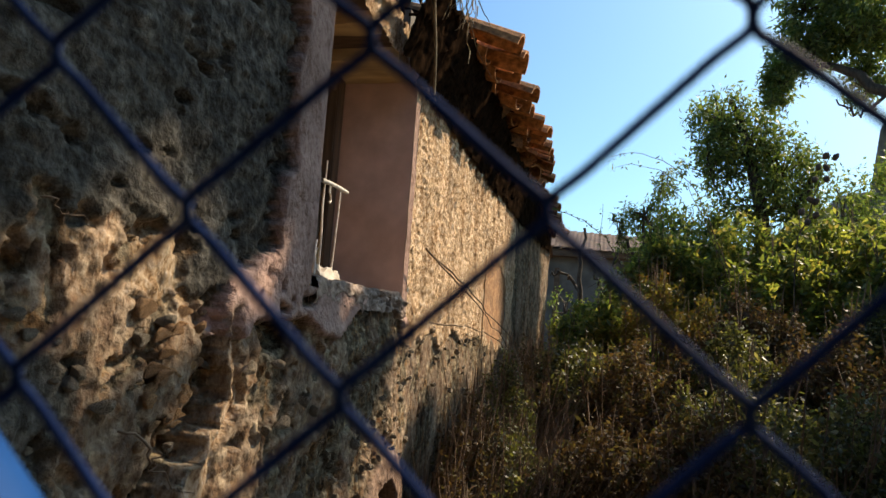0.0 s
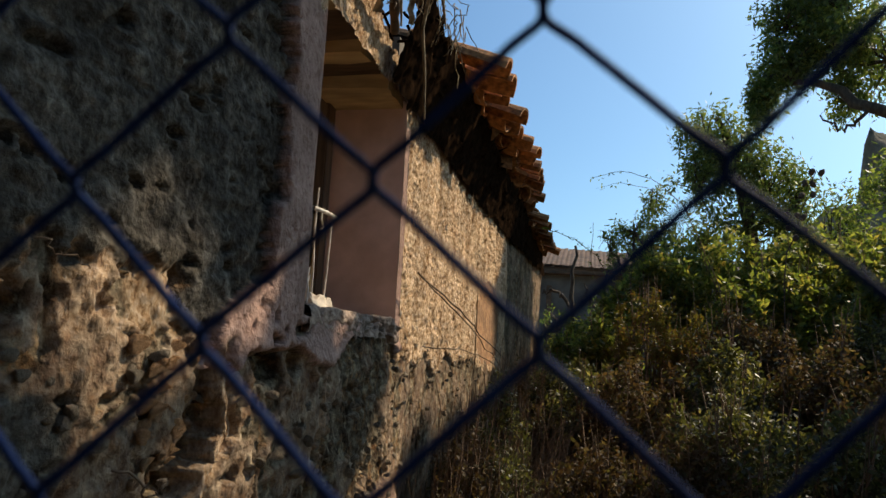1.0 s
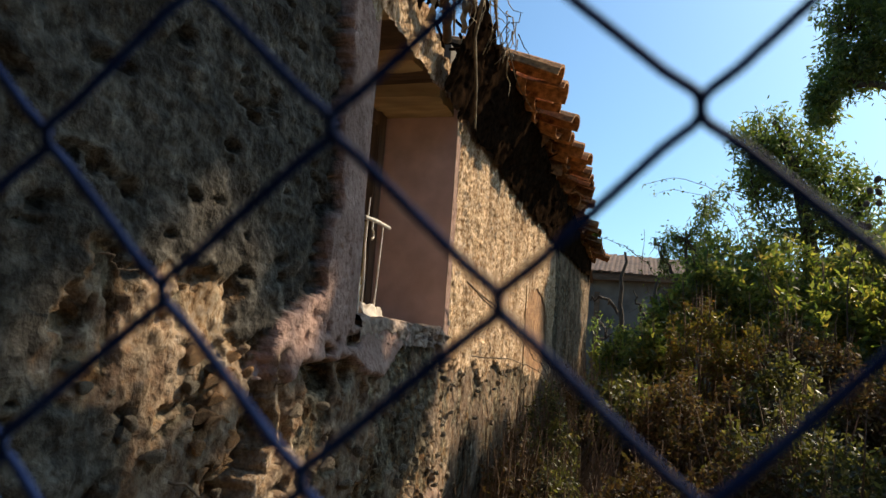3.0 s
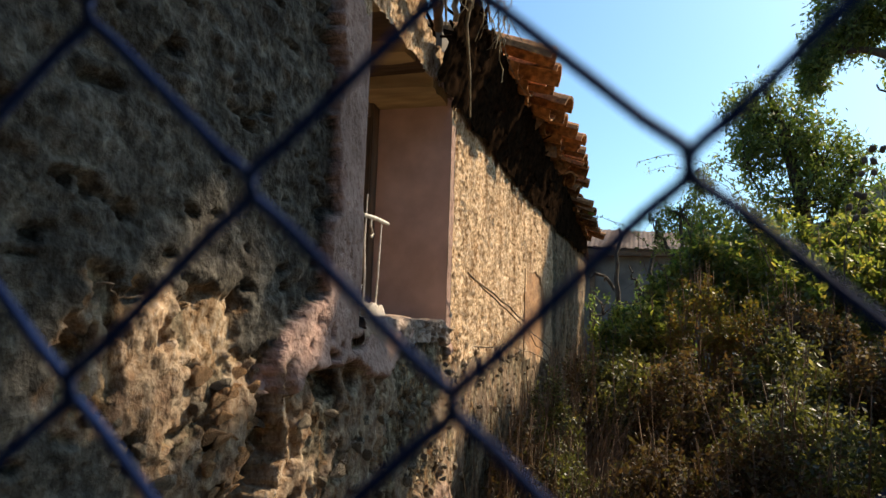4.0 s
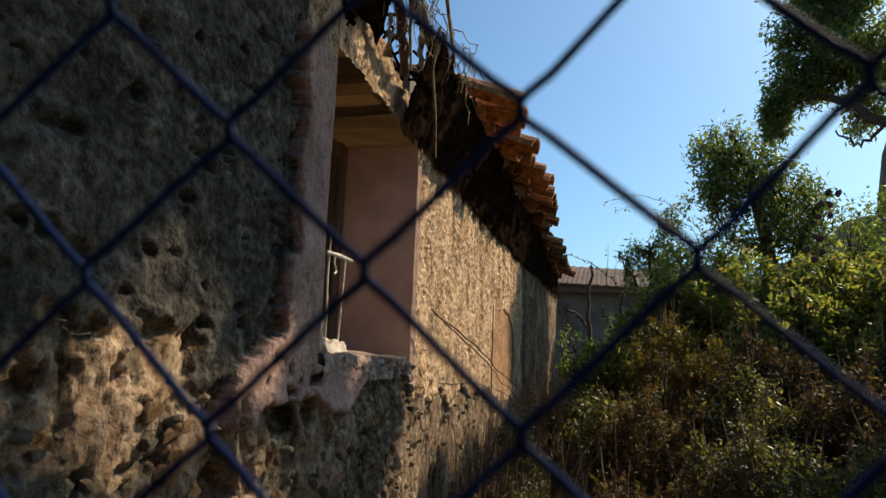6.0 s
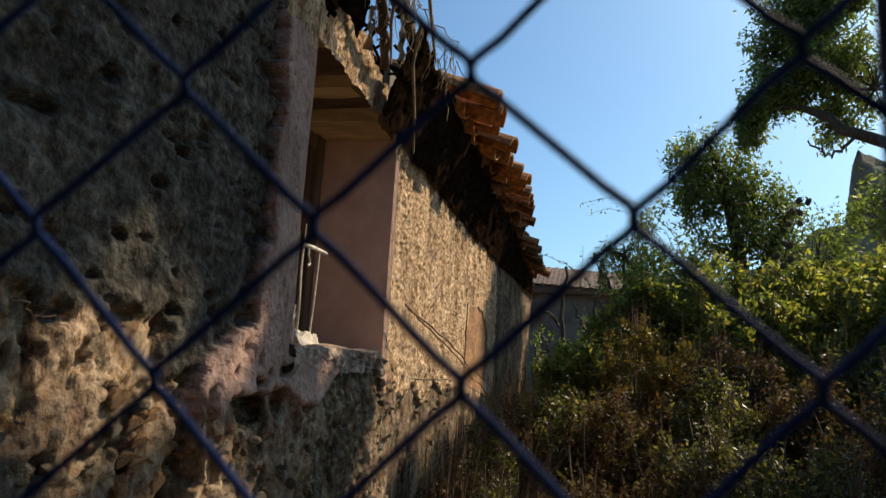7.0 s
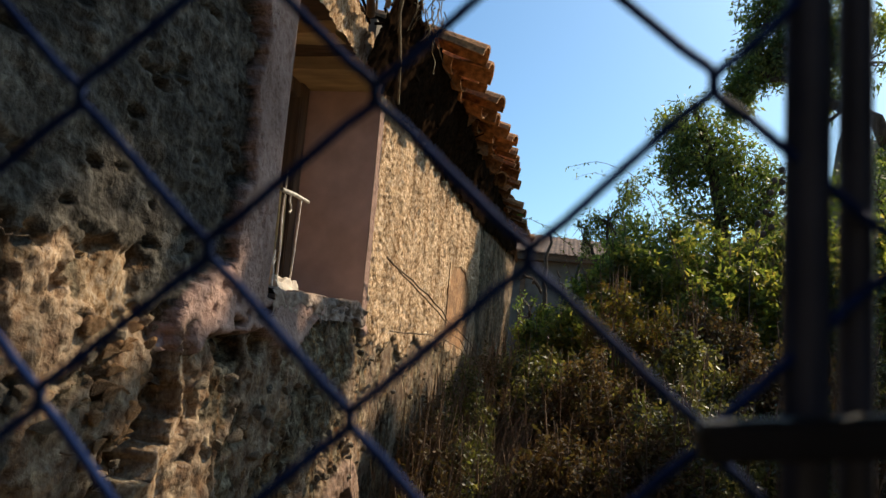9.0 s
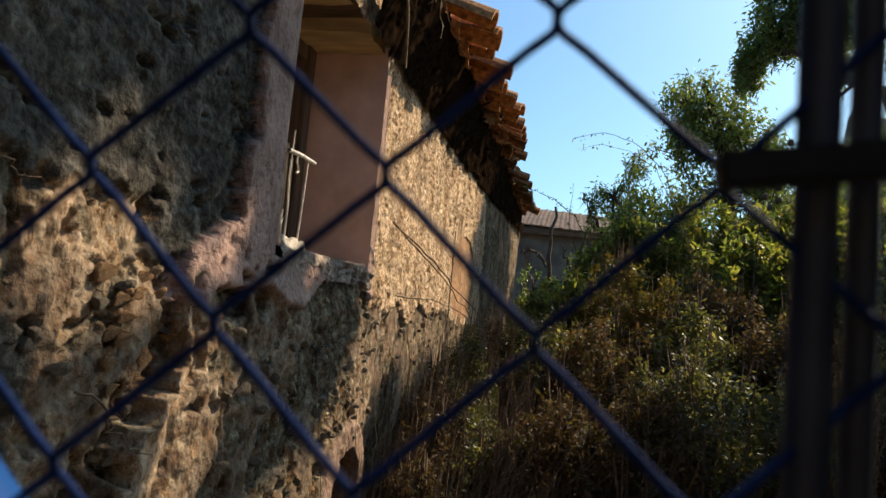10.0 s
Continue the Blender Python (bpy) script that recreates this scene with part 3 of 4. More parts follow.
# lintel seen from below: pale laths between dark joists across the wall's thickness
for y0, y1, z, mat, nm in ((2.05, 2.285, 2.455, M_LATH, "lath"), (1.90, 2.05, 2.50, M_BEAM, "joist"), (1.81, 1.90, 2.475, M_LATH, "lath"), (1.61, 1.81, 2.51, M_BEAM, "joist"), (1.46, 1.61, 2.50, M_LATH, "lath")):
    part(nm, box_mesh(nm, (-1.12, y0 + 0.003, z), (-0.685 + 0.006 * math.sin(y0 * 31), y1 - 0.003, z + 0.07), mat, 0, 0.008), window)


def shutter():
    s = tagged(new("wooden_shutter"), "broken brown plank shutter standing inside the window", "shutter")
    for i, (y0, y1, top) in enumerate(((1.55, 1.76, 2.02), (1.77, 1.97, 2.05), (1.98, 2.08, 2.06), (2.09, 2.175, 2.04))):
        part("plank", box_mesh("plank", (-0.975 - 0.004 * (i % 2), y0, 1.70), (-0.95, y1, top), M_WOOD, 0.003), s)
    part("frame_post", box_mesh("frame_post", (-1.0, 2.185, 1.70), (-0.935, 2.25, 2.46), M_WOOD, 0.004), s)
    part("frame_post", box_mesh("frame_post", (-1.0, 1.495, 1.70), (-0.935, 1.55, 2.46), M_WOOD, 0.004), s)
    part("head_rail", box_mesh("head_rail", (-1.0, 1.551, 2.40), (-0.94, 2.184, 2.452), M_WOOD, 0.004), s)
    v, f = tubes([[(-0.945, 2.10, 1.72), (-0.94, 2.11, 1.9), (-0.938, 2.10, 2.08)], [(-0.945, 2.155, 1.72), (-0.942, 2.16, 1.88), (-0.94, 2.15, 2.04)]], [[0.006, 0.005, 0.004]] * 2, 6)
    part("lath_edge", smooth(fast_mesh("lath_edge", v, f, M_LATH)), s)
    return s


shutter()
v, f = tubes([[(-0.752, 1.700, 1.970), (-0.75, 1.79, 1.974), (-0.748, 1.885, 1.972)]], [[0.0065, 0.006, 0.0055]], 7)
tagged(new("stick", smooth(fast_mesh("stick", v, f, M_STICK))), "bleached wooden stick wedged across the window opening", "stick")
v, f = tubes([[(-0.752, 1.73, 1.70), (-0.752, 1.732, 1.8), (-0.754, 1.724, 1.9), (-0.75, 1.722, 2.03)], [(-0.752, 1.818, 1.70), (-0.75, 1.824, 1.8), (-0.75, 1.832, 1.9), (-0.75, 1.838, 1.972)]], [[0.0028, 0.003, 0.0028, 0.002]] * 2, 5)
tagged(new("thin_rod", smooth(fast_mesh("thin_rod", v, f, M_STICK))), "thin pale rods standing in the window opening", "rod")
v, f = tubes([[(-0.75, 1.757, 1.968), (-0.75, 1.756, 1.948), (-0.75, 1.768, 1.938), (-0.75, 1.772, 1.926), (-0.75, 1.764, 1.917), (-0.75, 1.755, 1.92)]], [[0.0026, 0.003, 0.0032, 0.0032, 0.003, 0.0022]], 6)
tagged(new("wire_hook", smooth(fast_mesh("wire_hook", v, f, M_STICK))), "small bent pale wire hook hanging from the stick", "hook")
v, f = tubes([[(-0.722, 1.634, 1.700), (-0.72, 1.630, 1.74), (-0.72, 1.622, 1.765), (-0.72, 1.633, 1.796)], [(-0.72, 1.626, 1.752), (-0.722, 1.633, 1.759), (-0.722, 1.638, 1.766), (-0.72, 1.641, 1.776)]], [[0.004, 0.0038, 0.0034, 0.002], [0.003, 0.0028, 0.0024, 0.0015]], 6)
tagged(new("plaster_spike", smooth(fast_mesh("plaster_spike", v, f, M_STICK))), "thin pale forked twig standing on the sill", "twig")


def plaster_lump():
    """A broken crust of white plaster with two upright prongs and a dip between them."""
    bm = bmesh.new()
    bmesh.ops.create_cube(bm, size=1)
    bmesh.ops.subdivide_edges(bm, edges=bm.edges, cuts=11, use_grid_fill=True)
    for vv in bm.verts:
        a, b, c = vv.co
        rise = 0.024 + 0.020 * math.exp(-((a + 0.45) / 0.10) ** 2) + 0.018 * math.exp(-((a - 0.12) / 0.13) ** 2) + 0.014 * math.exp(-((a - 0.46) / 0.07) ** 2)
        q = Vector((-0.745 + b * (0.075 - 0.03 * (c + 0.5)), 1.725 + a * 0.155, 1.692 + (c + 0.5) * rise))
        vv.co = q + noise.noise_vector(q * 60) * 0.006 + noise.noise_vector(q * 150) * 0.003
    return bm_mesh("plaster_lump", bm, M_WHITE, True)


tagged(new("plaster_lump", plaster_lump()), "broken white plaster crust with two prongs on the window sill", "rubble")


# ---- roof ----
EAVE_X, EAVE_Z, RISE = -0.365, 2.80, 0.36


def tile_mesh(name, r0, r1, length, up, mat):
    bm = bmesh.new()
    rows = []
    for s in range(4):
        t = s / 3
        r = r0 + (r1 - r0) * t
        for thick in (0, 0.014):
            rows.append([bm.verts.new((-t * length, math.cos(a) * (r - thick), (math.sin(a) * (r - thick)) * up)) for a in np.linspace(0.12, math.pi - 0.12, 8)])
    for s in range(3):
        for k in range(7):
            o, i, o2, i2 = rows[2 * s], rows[2 * s + 1], rows[2 * s + 2], rows[2 * s + 3]
            bm.faces.new((o[k], o[k + 1], o2[k + 1], o2[k]))
            bm.faces.new((i[k + 1], i[k], i2[k], i2[k + 1]))
        for e in (0, 7):
            bm.faces.new((rows[2 * s][e], rows[2 * s + 1][e], rows[2 * s + 3][e], rows[2 * s + 2][e]))
    for a in (0, 6):
        for k in range(7):
            bm.faces.new((rows[a][k], rows[a][k + 1], rows[a + 1][k + 1], rows[a + 1][k]))
    bmesh.ops.recalc_face_normals(bm, faces=bm.faces)
    for v in bm.verts:
        v.co += noise.noise_vector(v.co * 9) * 0.006
    return bm_mesh(name, bm, mat, False)


roof = tagged(new("roof"), "sagging clay barrel tile roof with a ragged broken eave", "roof", kind="structure")
slope = math.degrees(math.atan(RISE))
deck = box_mesh("deck", (-2.6, 2.62, -0.035), (0.02, 7.75, 0.0), M_SHADE_DEBRIS, 0, 0.012)
part("deck", deck, roof, "cane and board deck, coloured near black for the eave shade", pose(EAVE_X - 0.30, 0, EAVE_Z + 0.065, 0, slope, 0))
part("deck", box_mesh("deck", (-2.3, 1.72, -0.035), (-0.48, 2.60, 0.0), M_SHADE_DEBRIS, 0, 0.014), roof, "cane and board deck, coloured near black for the eave shade", pose(EAVE_X - 0.06, 0, EAVE_Z - 0.02, 0, slope, 0))
part("deck", box_mesh("deck", (-2.3, -2.5, -0.035), (-0.40, 1.70, 0.0), M_SHADE_DEBRIS, 0, 0.012), roof, "cane and board deck, coloured near black for the eave shade", pose(EAVE_X - 0.06, 0, EAVE_Z - 0.02, 0, slope, 0))
part("deck", box_mesh("deck", (0, -2.5, -0.035), (2.4, 7.75, 0.0), M_SHADE_DEBRIS, 0, 0.012), roof, "", pose(EAVE_X - 0.1 - 2.5, 0, EAVE_Z - 0.02 + 2.5 * RISE, 0, 180 - slope, 0))
covers = [tile_mesh("cover_tile", 0.088 + 0.008 * k, 0.072, 0.46, 0.8, M_TILE) for k in range(2)]
pans = [tile_mesh("pan_tile", 0.08, 0.092, 0.46, -0.6, M_TILE)]
pitch_y = 0.2
tr = random.Random(5)
for c in range(25):
    y = 2.72 + c * pitch_y
    sag = -0.03 * math.sin(c * 0.41) - 0.008 * c * (c > 15) - 0.085 * max(0, 1 - c / 10)
    for r in range(5):
        out = tr.uniform(-0.05, 0.05) if r == 0 else tr.uniform(-0.015, 0.015)
        s = r * 0.36 - out
        base = (EAVE_X - 0.018 - s * math.cos(math.atan(RISE)), EAVE_Z + s * RISE * 0.94 + sag)
        part("cover_tile", covers[tr.randrange(2)], roof, "", pose(base[0], y + tr.uniform(-0.02, 0.02), base[1] + 0.055, tr.uniform(-9, 9), slope + tr.uniform(-4, 5) - 3, tr.uniform(-7, 7)))
        part("pan_tile", pans[0], roof, "", pose(base[0] - (0.11 if r == 0 else 0.03) + tr.uniform(-0.03, 0.03), y + pitch_y / 2, base[1] + 0.085, tr.uniform(-14, 14), slope + tr.uniform(-4, 4), tr.uniform(-7, 7)))
for c in range(11):
    y = 2.7 + c * 0.5
    v, f = tubes([[(0.0, 0, 0), (-0.4, 0.01, 0.0), (-0.9, -0.01, 0.0)]], [[0.035, 0.042, 0.045]], 8)
    part("rafter", smooth(fast_mesh("rafter", v, f, M_BEAM)), roof, "", pose(EAVE_X - 0.24 + tr.uniform(-0.05, 0.05), y, EAVE_Z - 0.02, 0, slope, tr.uniform(-3, 3)))
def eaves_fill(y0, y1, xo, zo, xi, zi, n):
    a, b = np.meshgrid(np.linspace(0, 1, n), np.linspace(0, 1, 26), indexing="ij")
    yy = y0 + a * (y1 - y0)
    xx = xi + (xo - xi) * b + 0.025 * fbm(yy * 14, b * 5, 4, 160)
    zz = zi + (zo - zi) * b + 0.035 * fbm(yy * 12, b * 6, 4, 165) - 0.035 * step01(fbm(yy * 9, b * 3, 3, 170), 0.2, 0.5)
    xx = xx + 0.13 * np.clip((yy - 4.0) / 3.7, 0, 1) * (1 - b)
    return fast_mesh("eaves_fill", np.stack([xx, yy, zz], -1).reshape(-1, 3), grid_faces(n, 26), M_SHADE_DEBRIS)


# sheets from wall to tiles: debris with the eave's shadow painted in
part("eaves_fill", eaves_fill(2.36, 7.68, -0.55, 2.78, -0.648, 2.455, 420), roof, "earth and cane stuffing under the eave, coloured near black for its shade")
part("eaves_fill", eaves_fill(1.98, 2.36, -0.53, 2.77, -0.640, 2.465, 60), roof, "earth and cane stuffing under the eave, coloured near black for its shade")
part("eaves_fill", eaves_fill(-1.5, 1.72, -0.57, 2.80, -0.650, 2.60, 200), roof, "earth and cane stuffing under the eave, coloured near black for its shade")
# broken bits of tile and cane under the eave
shard = tile_mesh("shard", 0.09, 0.08, 0.16, 1, M_TILE)
for c in range(30):
    y = 3.5 + c * 0.12 + tr.uniform(-0.05, 0.05)
    part("tile_shard", shard, roof, "", pose(EAVE_X - tr.uniform(0.12, 0.26), y, EAVE_Z - tr.uniform(-0.03, 0.05), tr.uniform(-40, 40), tr.uniform(-20, 50), tr.uniform(-60, 60)))
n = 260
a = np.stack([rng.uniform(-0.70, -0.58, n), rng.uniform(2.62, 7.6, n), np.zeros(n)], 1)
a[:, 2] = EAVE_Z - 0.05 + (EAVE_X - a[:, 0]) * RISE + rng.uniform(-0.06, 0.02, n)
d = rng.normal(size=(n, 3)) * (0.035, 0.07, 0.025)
cane = tagged(new("cane_debris", fast_mesh("cane_debris", *tubes(np.stack([a - d, a, a + d + (0, 0, -0.02)], 1), np.full((n, 3), 0.0045), 4), M_SHADE_DEBRIS)), "broken canes and straw stuffing under the eave, coloured near black for shade", "debris", kind="stuff")

# hanging straw and torn reed matting at the broken end of the roof
n = 60
y0 = rng.uniform(1.5, 2.42, n)
a = np.stack([-0.58 + 0.09 * rng.random(n) + 0.06 * (y0 - 1.5), y0, 2.72 + 0.05 * (y0 - 1.45) + rng.uniform(-0.04, 0.06, n)], 1)
ln = rng.uniform(0.03, 0.14, n) * np.where(rng.random(n) < 0.06, 1.7, 1)
drift = rng.normal(size=(n, 2)) * 0.45
k = np.linspace(0, 1, 5)
lines = a[:, None] + np.stack([drift[:, :1] * ln[:, None] * k ** 1.5 + 0.0 * k, drift[:, 1:] * ln[:, None] * k, -ln[:, None] * k * (1 + 0 * k)], -1)
lines += rng.normal(size=lines.shape) * 0.006
tagged(new("hanging_straw", fast_mesh("hanging_straw", *tubes(lines, np.linspace(0.0028, 0.0012, 5)[None].repeat(n, 0), 3), M_STRAW)), "dry straw and torn reeds hanging from the broken eave", "straw", kind="stuff")
n = 34
y0 = rng.uniform(1.2, 2.5, n)
a = np.stack([rng.uniform(-0.8, -0.58, n), y0, 2.70 + 0.05 * (y0 - 1.45) + rng.uniform(-0.03, 0.08, n)], 1)
d = rng.normal(size=(n, 3)) * (0.04, 0.03, 0.012)
tagged(new("reed_matting", fast_mesh("reed_matting", *tubes(np.stack([a - d, a + rng.normal(size=(n, 3)) * 0.01, a + d], 1), np.full((n, 3), 0.006), 5), M_SHADE_DEBRIS)), "torn reed matting of the collapsed roof edge, coloured near black for shade", "reeds", kind="stuff")
for pts in ([(-0.52, 1.95, 2.75), (-0.56, 2.02, 2.64), (-0.57, 2.12, 2.52), (-0.583, 2.20, 2.39)], [(-0.50, 1.55, 2.80), (-0.50, 1.60, 2.68), (-0.53, 1.66, 2.60), (-0.54, 1.72, 2.50)], [(-0.44, 1.66, 2.78), (-0.46, 1.80, 2.74), (-0.48, 1.95, 2.70), (-0.5, 2.1, 2.68)]):
    v, f = tubes([pts], [[0.007, 0.006, 0.005, 0.003]], 6)
    tagged(new("hanging_cane", smooth(fast_mesh("hanging_cane", v, f, M_STRAW))), "single broken cane hanging from the eave", "cane", group="hanging canes")
for pts, r in (([(-0.62, 1.92, 2.58), (-0.60, 1.82, 2.645), (-0.59, 1.73, 2.71), (-0.58, 1.62, 2.79)], 0.014), ([(-0.60, 2.36, 2.75), (-0.60, 2.15, 2.79), (-0.60, 1.97, 2.82), (-0.59, 1.78, 2.86)], 0.022)):
    ob = tagged(new("broken_rafter"), "splintered dark rafter stub jutting from the collapsed roof edge", "rafter", group="broken rafters")
    q = np.array(pts)
    k = np.linspace(0, 3, 14)
    line = np.stack([np.interp(k, np.arange(4), q[:, i]) for i in range(3)], 1) + rng.normal(size=(14, 3)) * 0.004
    part("stub", fast_mesh("stub", *tubes([line], [r * (1 + 0.25 * rng.normal(size=14))], 7), M_BEAM), ob)
    at = line[rng.integers(4, 14, 22)]
    tip = at + rng.normal(size=(22, 3)) * (0.02, 0.035, 0.03)
    tagged(part("splinter", fast_mesh("splinter", *tubes(np.stack([at, (at + tip) / 2 + rng.normal(size=(22, 3)) * 0.004, tip], 1), np.array([0.004, 0.003, 0.001])[None].repeat(22, 0), 4), M_STRAW), ob), kind="stuff")
for i in range(2):
    y = tr.uniform(1.55, 2.0)
    bm = bmesh.new()
    bmesh.ops.create_grid(bm, x_segments=3, y_segments=6, size=1)
    for vv in bm.verts:
        vv.co = Vector((vv.co.x * 0.012 + noise.noise(vv.co * 3 + Vector((i, 0, 0))) * 0.01, noise.noise(vv.co * 2 + Vector((0, i, 0))) * 0.03, vv.co.y * 0.06))
    bmesh.ops.solidify(bm, geom=bm.faces[:], thickness=0.003)
    tagged(new("bark_strip", bm_mesh("bark_strip", bm, M_STRAW)), "torn pale strip of reed hanging at the eave", "reed strip", group="reed strips").matrix_basis = pose(-0.6 + 0.12 * tr.random(), y, 2.53 + 0.15 * (y - 1.5) + tr.uniform(-0.02, 0.05), tr.uniform(-20, 20), tr.uniform(-30, 30), tr.uniform(0, 180))


# ---- loose stones of the lower wall ----
def stone_mesh(name, seed, mat, flat):
    """An angular broken stone: a ball cut by a handful of planes."""
    g = random.Random(seed)
    bm = bmesh.new()
    bmesh.ops.create_icosphere(bm, subdivisions=2, radius=1)
    for _ in range(9):
        nrm = Vector((g.gauss(0, 1), g.gauss(0, 1), g.gauss(0, 1))).normalized()
        cut = g.uniform(0.42, 0.75)
        for v in bm.verts:
            over = v.co.dot(nrm) - cut
            if over > 0:
                v.co -= nrm * over
    for v in bm.verts:
        q = v.co + noise.noise_vector(v.co * 3 + Vector((seed * 3.1, 0, 0))) * 0.05
        v.co = Vector((q.x * 0.75, q.y * 1.3, q.z * flat * 1.3))
    return bm_mesh(name, bm, mat)


STONES = [stone_mesh("stone", k, M_STONE, 0.62) for k in range(5)]
BRICKS = [stone_mesh("brick", 9 + k, M_BRICK, 0.6) for k in range(3)]
sr = random.Random(11)
made = 0
while made < 170:
    y = sr.uniform(0.55, 2.5) if made < 130 else sr.uniform(2.4, 4.2)
    z = sr.uniform(1.08, 1.60)
    if made % 5 == 0 and made < 130:
        y, z = sr.gauss(0.965, 0.045), sr.gauss(1.49, 0.055)
    if 1.1 < y < 1.9 and z > 1.53:
        continue
    size = sr.uniform(0.007, 0.020)
    px = FACE + 0.012 + 0.04 * (1.15 < y < 2.2 and z < 1.6)
    red = 0.88 < y < 1.06 and 1.38 < z < 1.6 and sr.random() < 0.85
    if red:
        size *= 1.2
    mesh = sr.choice(BRICKS if red else STONES)
    part(mesh.name.split(".")[0], mesh, wall, "", pose(px + sr.uniform(-0.016, -0.002), y, z, sr.uniform(-25, 25), sr.uniform(-15, 15), sr.uniform(-20, 20)) @ Matrix.Scale(size, 4))
    made += 1


# ---- chain-link fence ----
F_O, F_U, F_V = Vector((-0.0921, 0.0925, 1.6411)), Vector((0.02819, 0.00065, 0.00106)), Vector((-0.00062, -0.00016, 0.02801))
# the mesh bulges and sags a little between its posts
F_AA, F_AB, F_BB = Vector((-0.000087, 0.000008, 0.000120)), Vector((0.000014, 0.000027, 0.000022)), Vector((-0.000077, -0.000053, 0.000106))
UH, VH = F_U.normalized(), F_V.normalized()
NH = UH.cross(VH)
WIRE = 0.00088
fence = tagged(new("chain_link_fence"), "dark blue coated chain-link fence mesh between wall and gate post", "fence")
for k in range(-20, 6):
    pts = []
    for j in range(-54, 25):
        left = (k + j) % 2 == 0
        c, s = (k, -1) if left else (k + 1, 1)
        a, b = max(-4, min(4, c - 2)), max(-4, min(4, j - 1))
        K = F_O + F_U * c + F_V * j + F_AA * a * a + F_AB * a * b + F_BB * b * b
        K = K + NH * 0.0004 * math.sin(c * 1.3 + j * 0.7) + UH * 0.0002 * math.sin(j * 2.1 + c) + VH * 0.0002 * math.sin(c * 2.7 + j)
        face = -1 if (j % 4 < 2) else 1
        pts += [K - UH * s * 0.0052 - VH * 0.0056 - NH * WIRE * 0.5, K - UH * s * 0.0010 - VH * 0.0022 - NH * WIRE * 1.0, K + UH * s * WIRE * 0.3 - VH * 0.0008,
                K + UH * s * WIRE * 0.3 + VH * 0.0008, K - UH * s * 0.0010 + VH * 0.0022 + NH * WIRE * 1.0, K - UH * s * 0.0052 + VH * 0.0056 + NH * WIRE * 0.5]
    v, f = tubes([[tuple(p) for p in pts]], [[WIRE] * len(pts)], 7)
    part("wire", smooth(fast_mesh("wire", v, f, M_WIRE)), fence)


def rod(name, x, y, r, z0, z1, mat, lean=0.0):
    v, f = tubes([[(x + lean * (z - 1.6), y, z) for z in np.linspace(z0, z1, 9)]], [[r] * 9], 16)
    return smooth(fast_mesh(name, v, f, mat))


gate = tagged(new("gate_post"), "dull steel gate post, three thin tubes and a black bar", "gate post")
part("tube", rod("tube", 0.0632, 0.0975, 0.0034, 0.0, 2.5, M_STEEL, -0.012), gate)
part("tube", rod("tube", 0.0708, 0.099, 0.0025, 0.0, 2.5, M_STEEL, -0.012), gate)
part("tube", rod("tube", 0.0792, 0.099, 0.0030, 0.0, 2.5, M_STEEL, -0.012), gate)
part("cross_bar", box_mesh("cross_bar", (0, -0.003, -0.0025), (0.088, 0.003, 0.0032), M_BAR, 0.0008), gate, "black iron cross bar", pose(0.0465, 0.091, 1.6194, 0, -8, 0))
dirn = Vector((-1.22, 0.10, 1)).normalized()
away = Vector((-0.61, 0.0, -0.784)).normalized()
BR = 0.017
p0 = Vector((-0.1318, 0.099, 1.598)) + away * BR
ends = [p0 + dirn * s for s in np.linspace(-0.42, 0.62, 9)]
v, f = tubes([[tuple(p) for p in ends]], [[BR] * 9], 24)
tagged(new("brace_tube", smooth(fast_mesh("brace_tube", v, f, M_BLUE))), "bright blue painted diagonal brace tube of the fence", "brace")


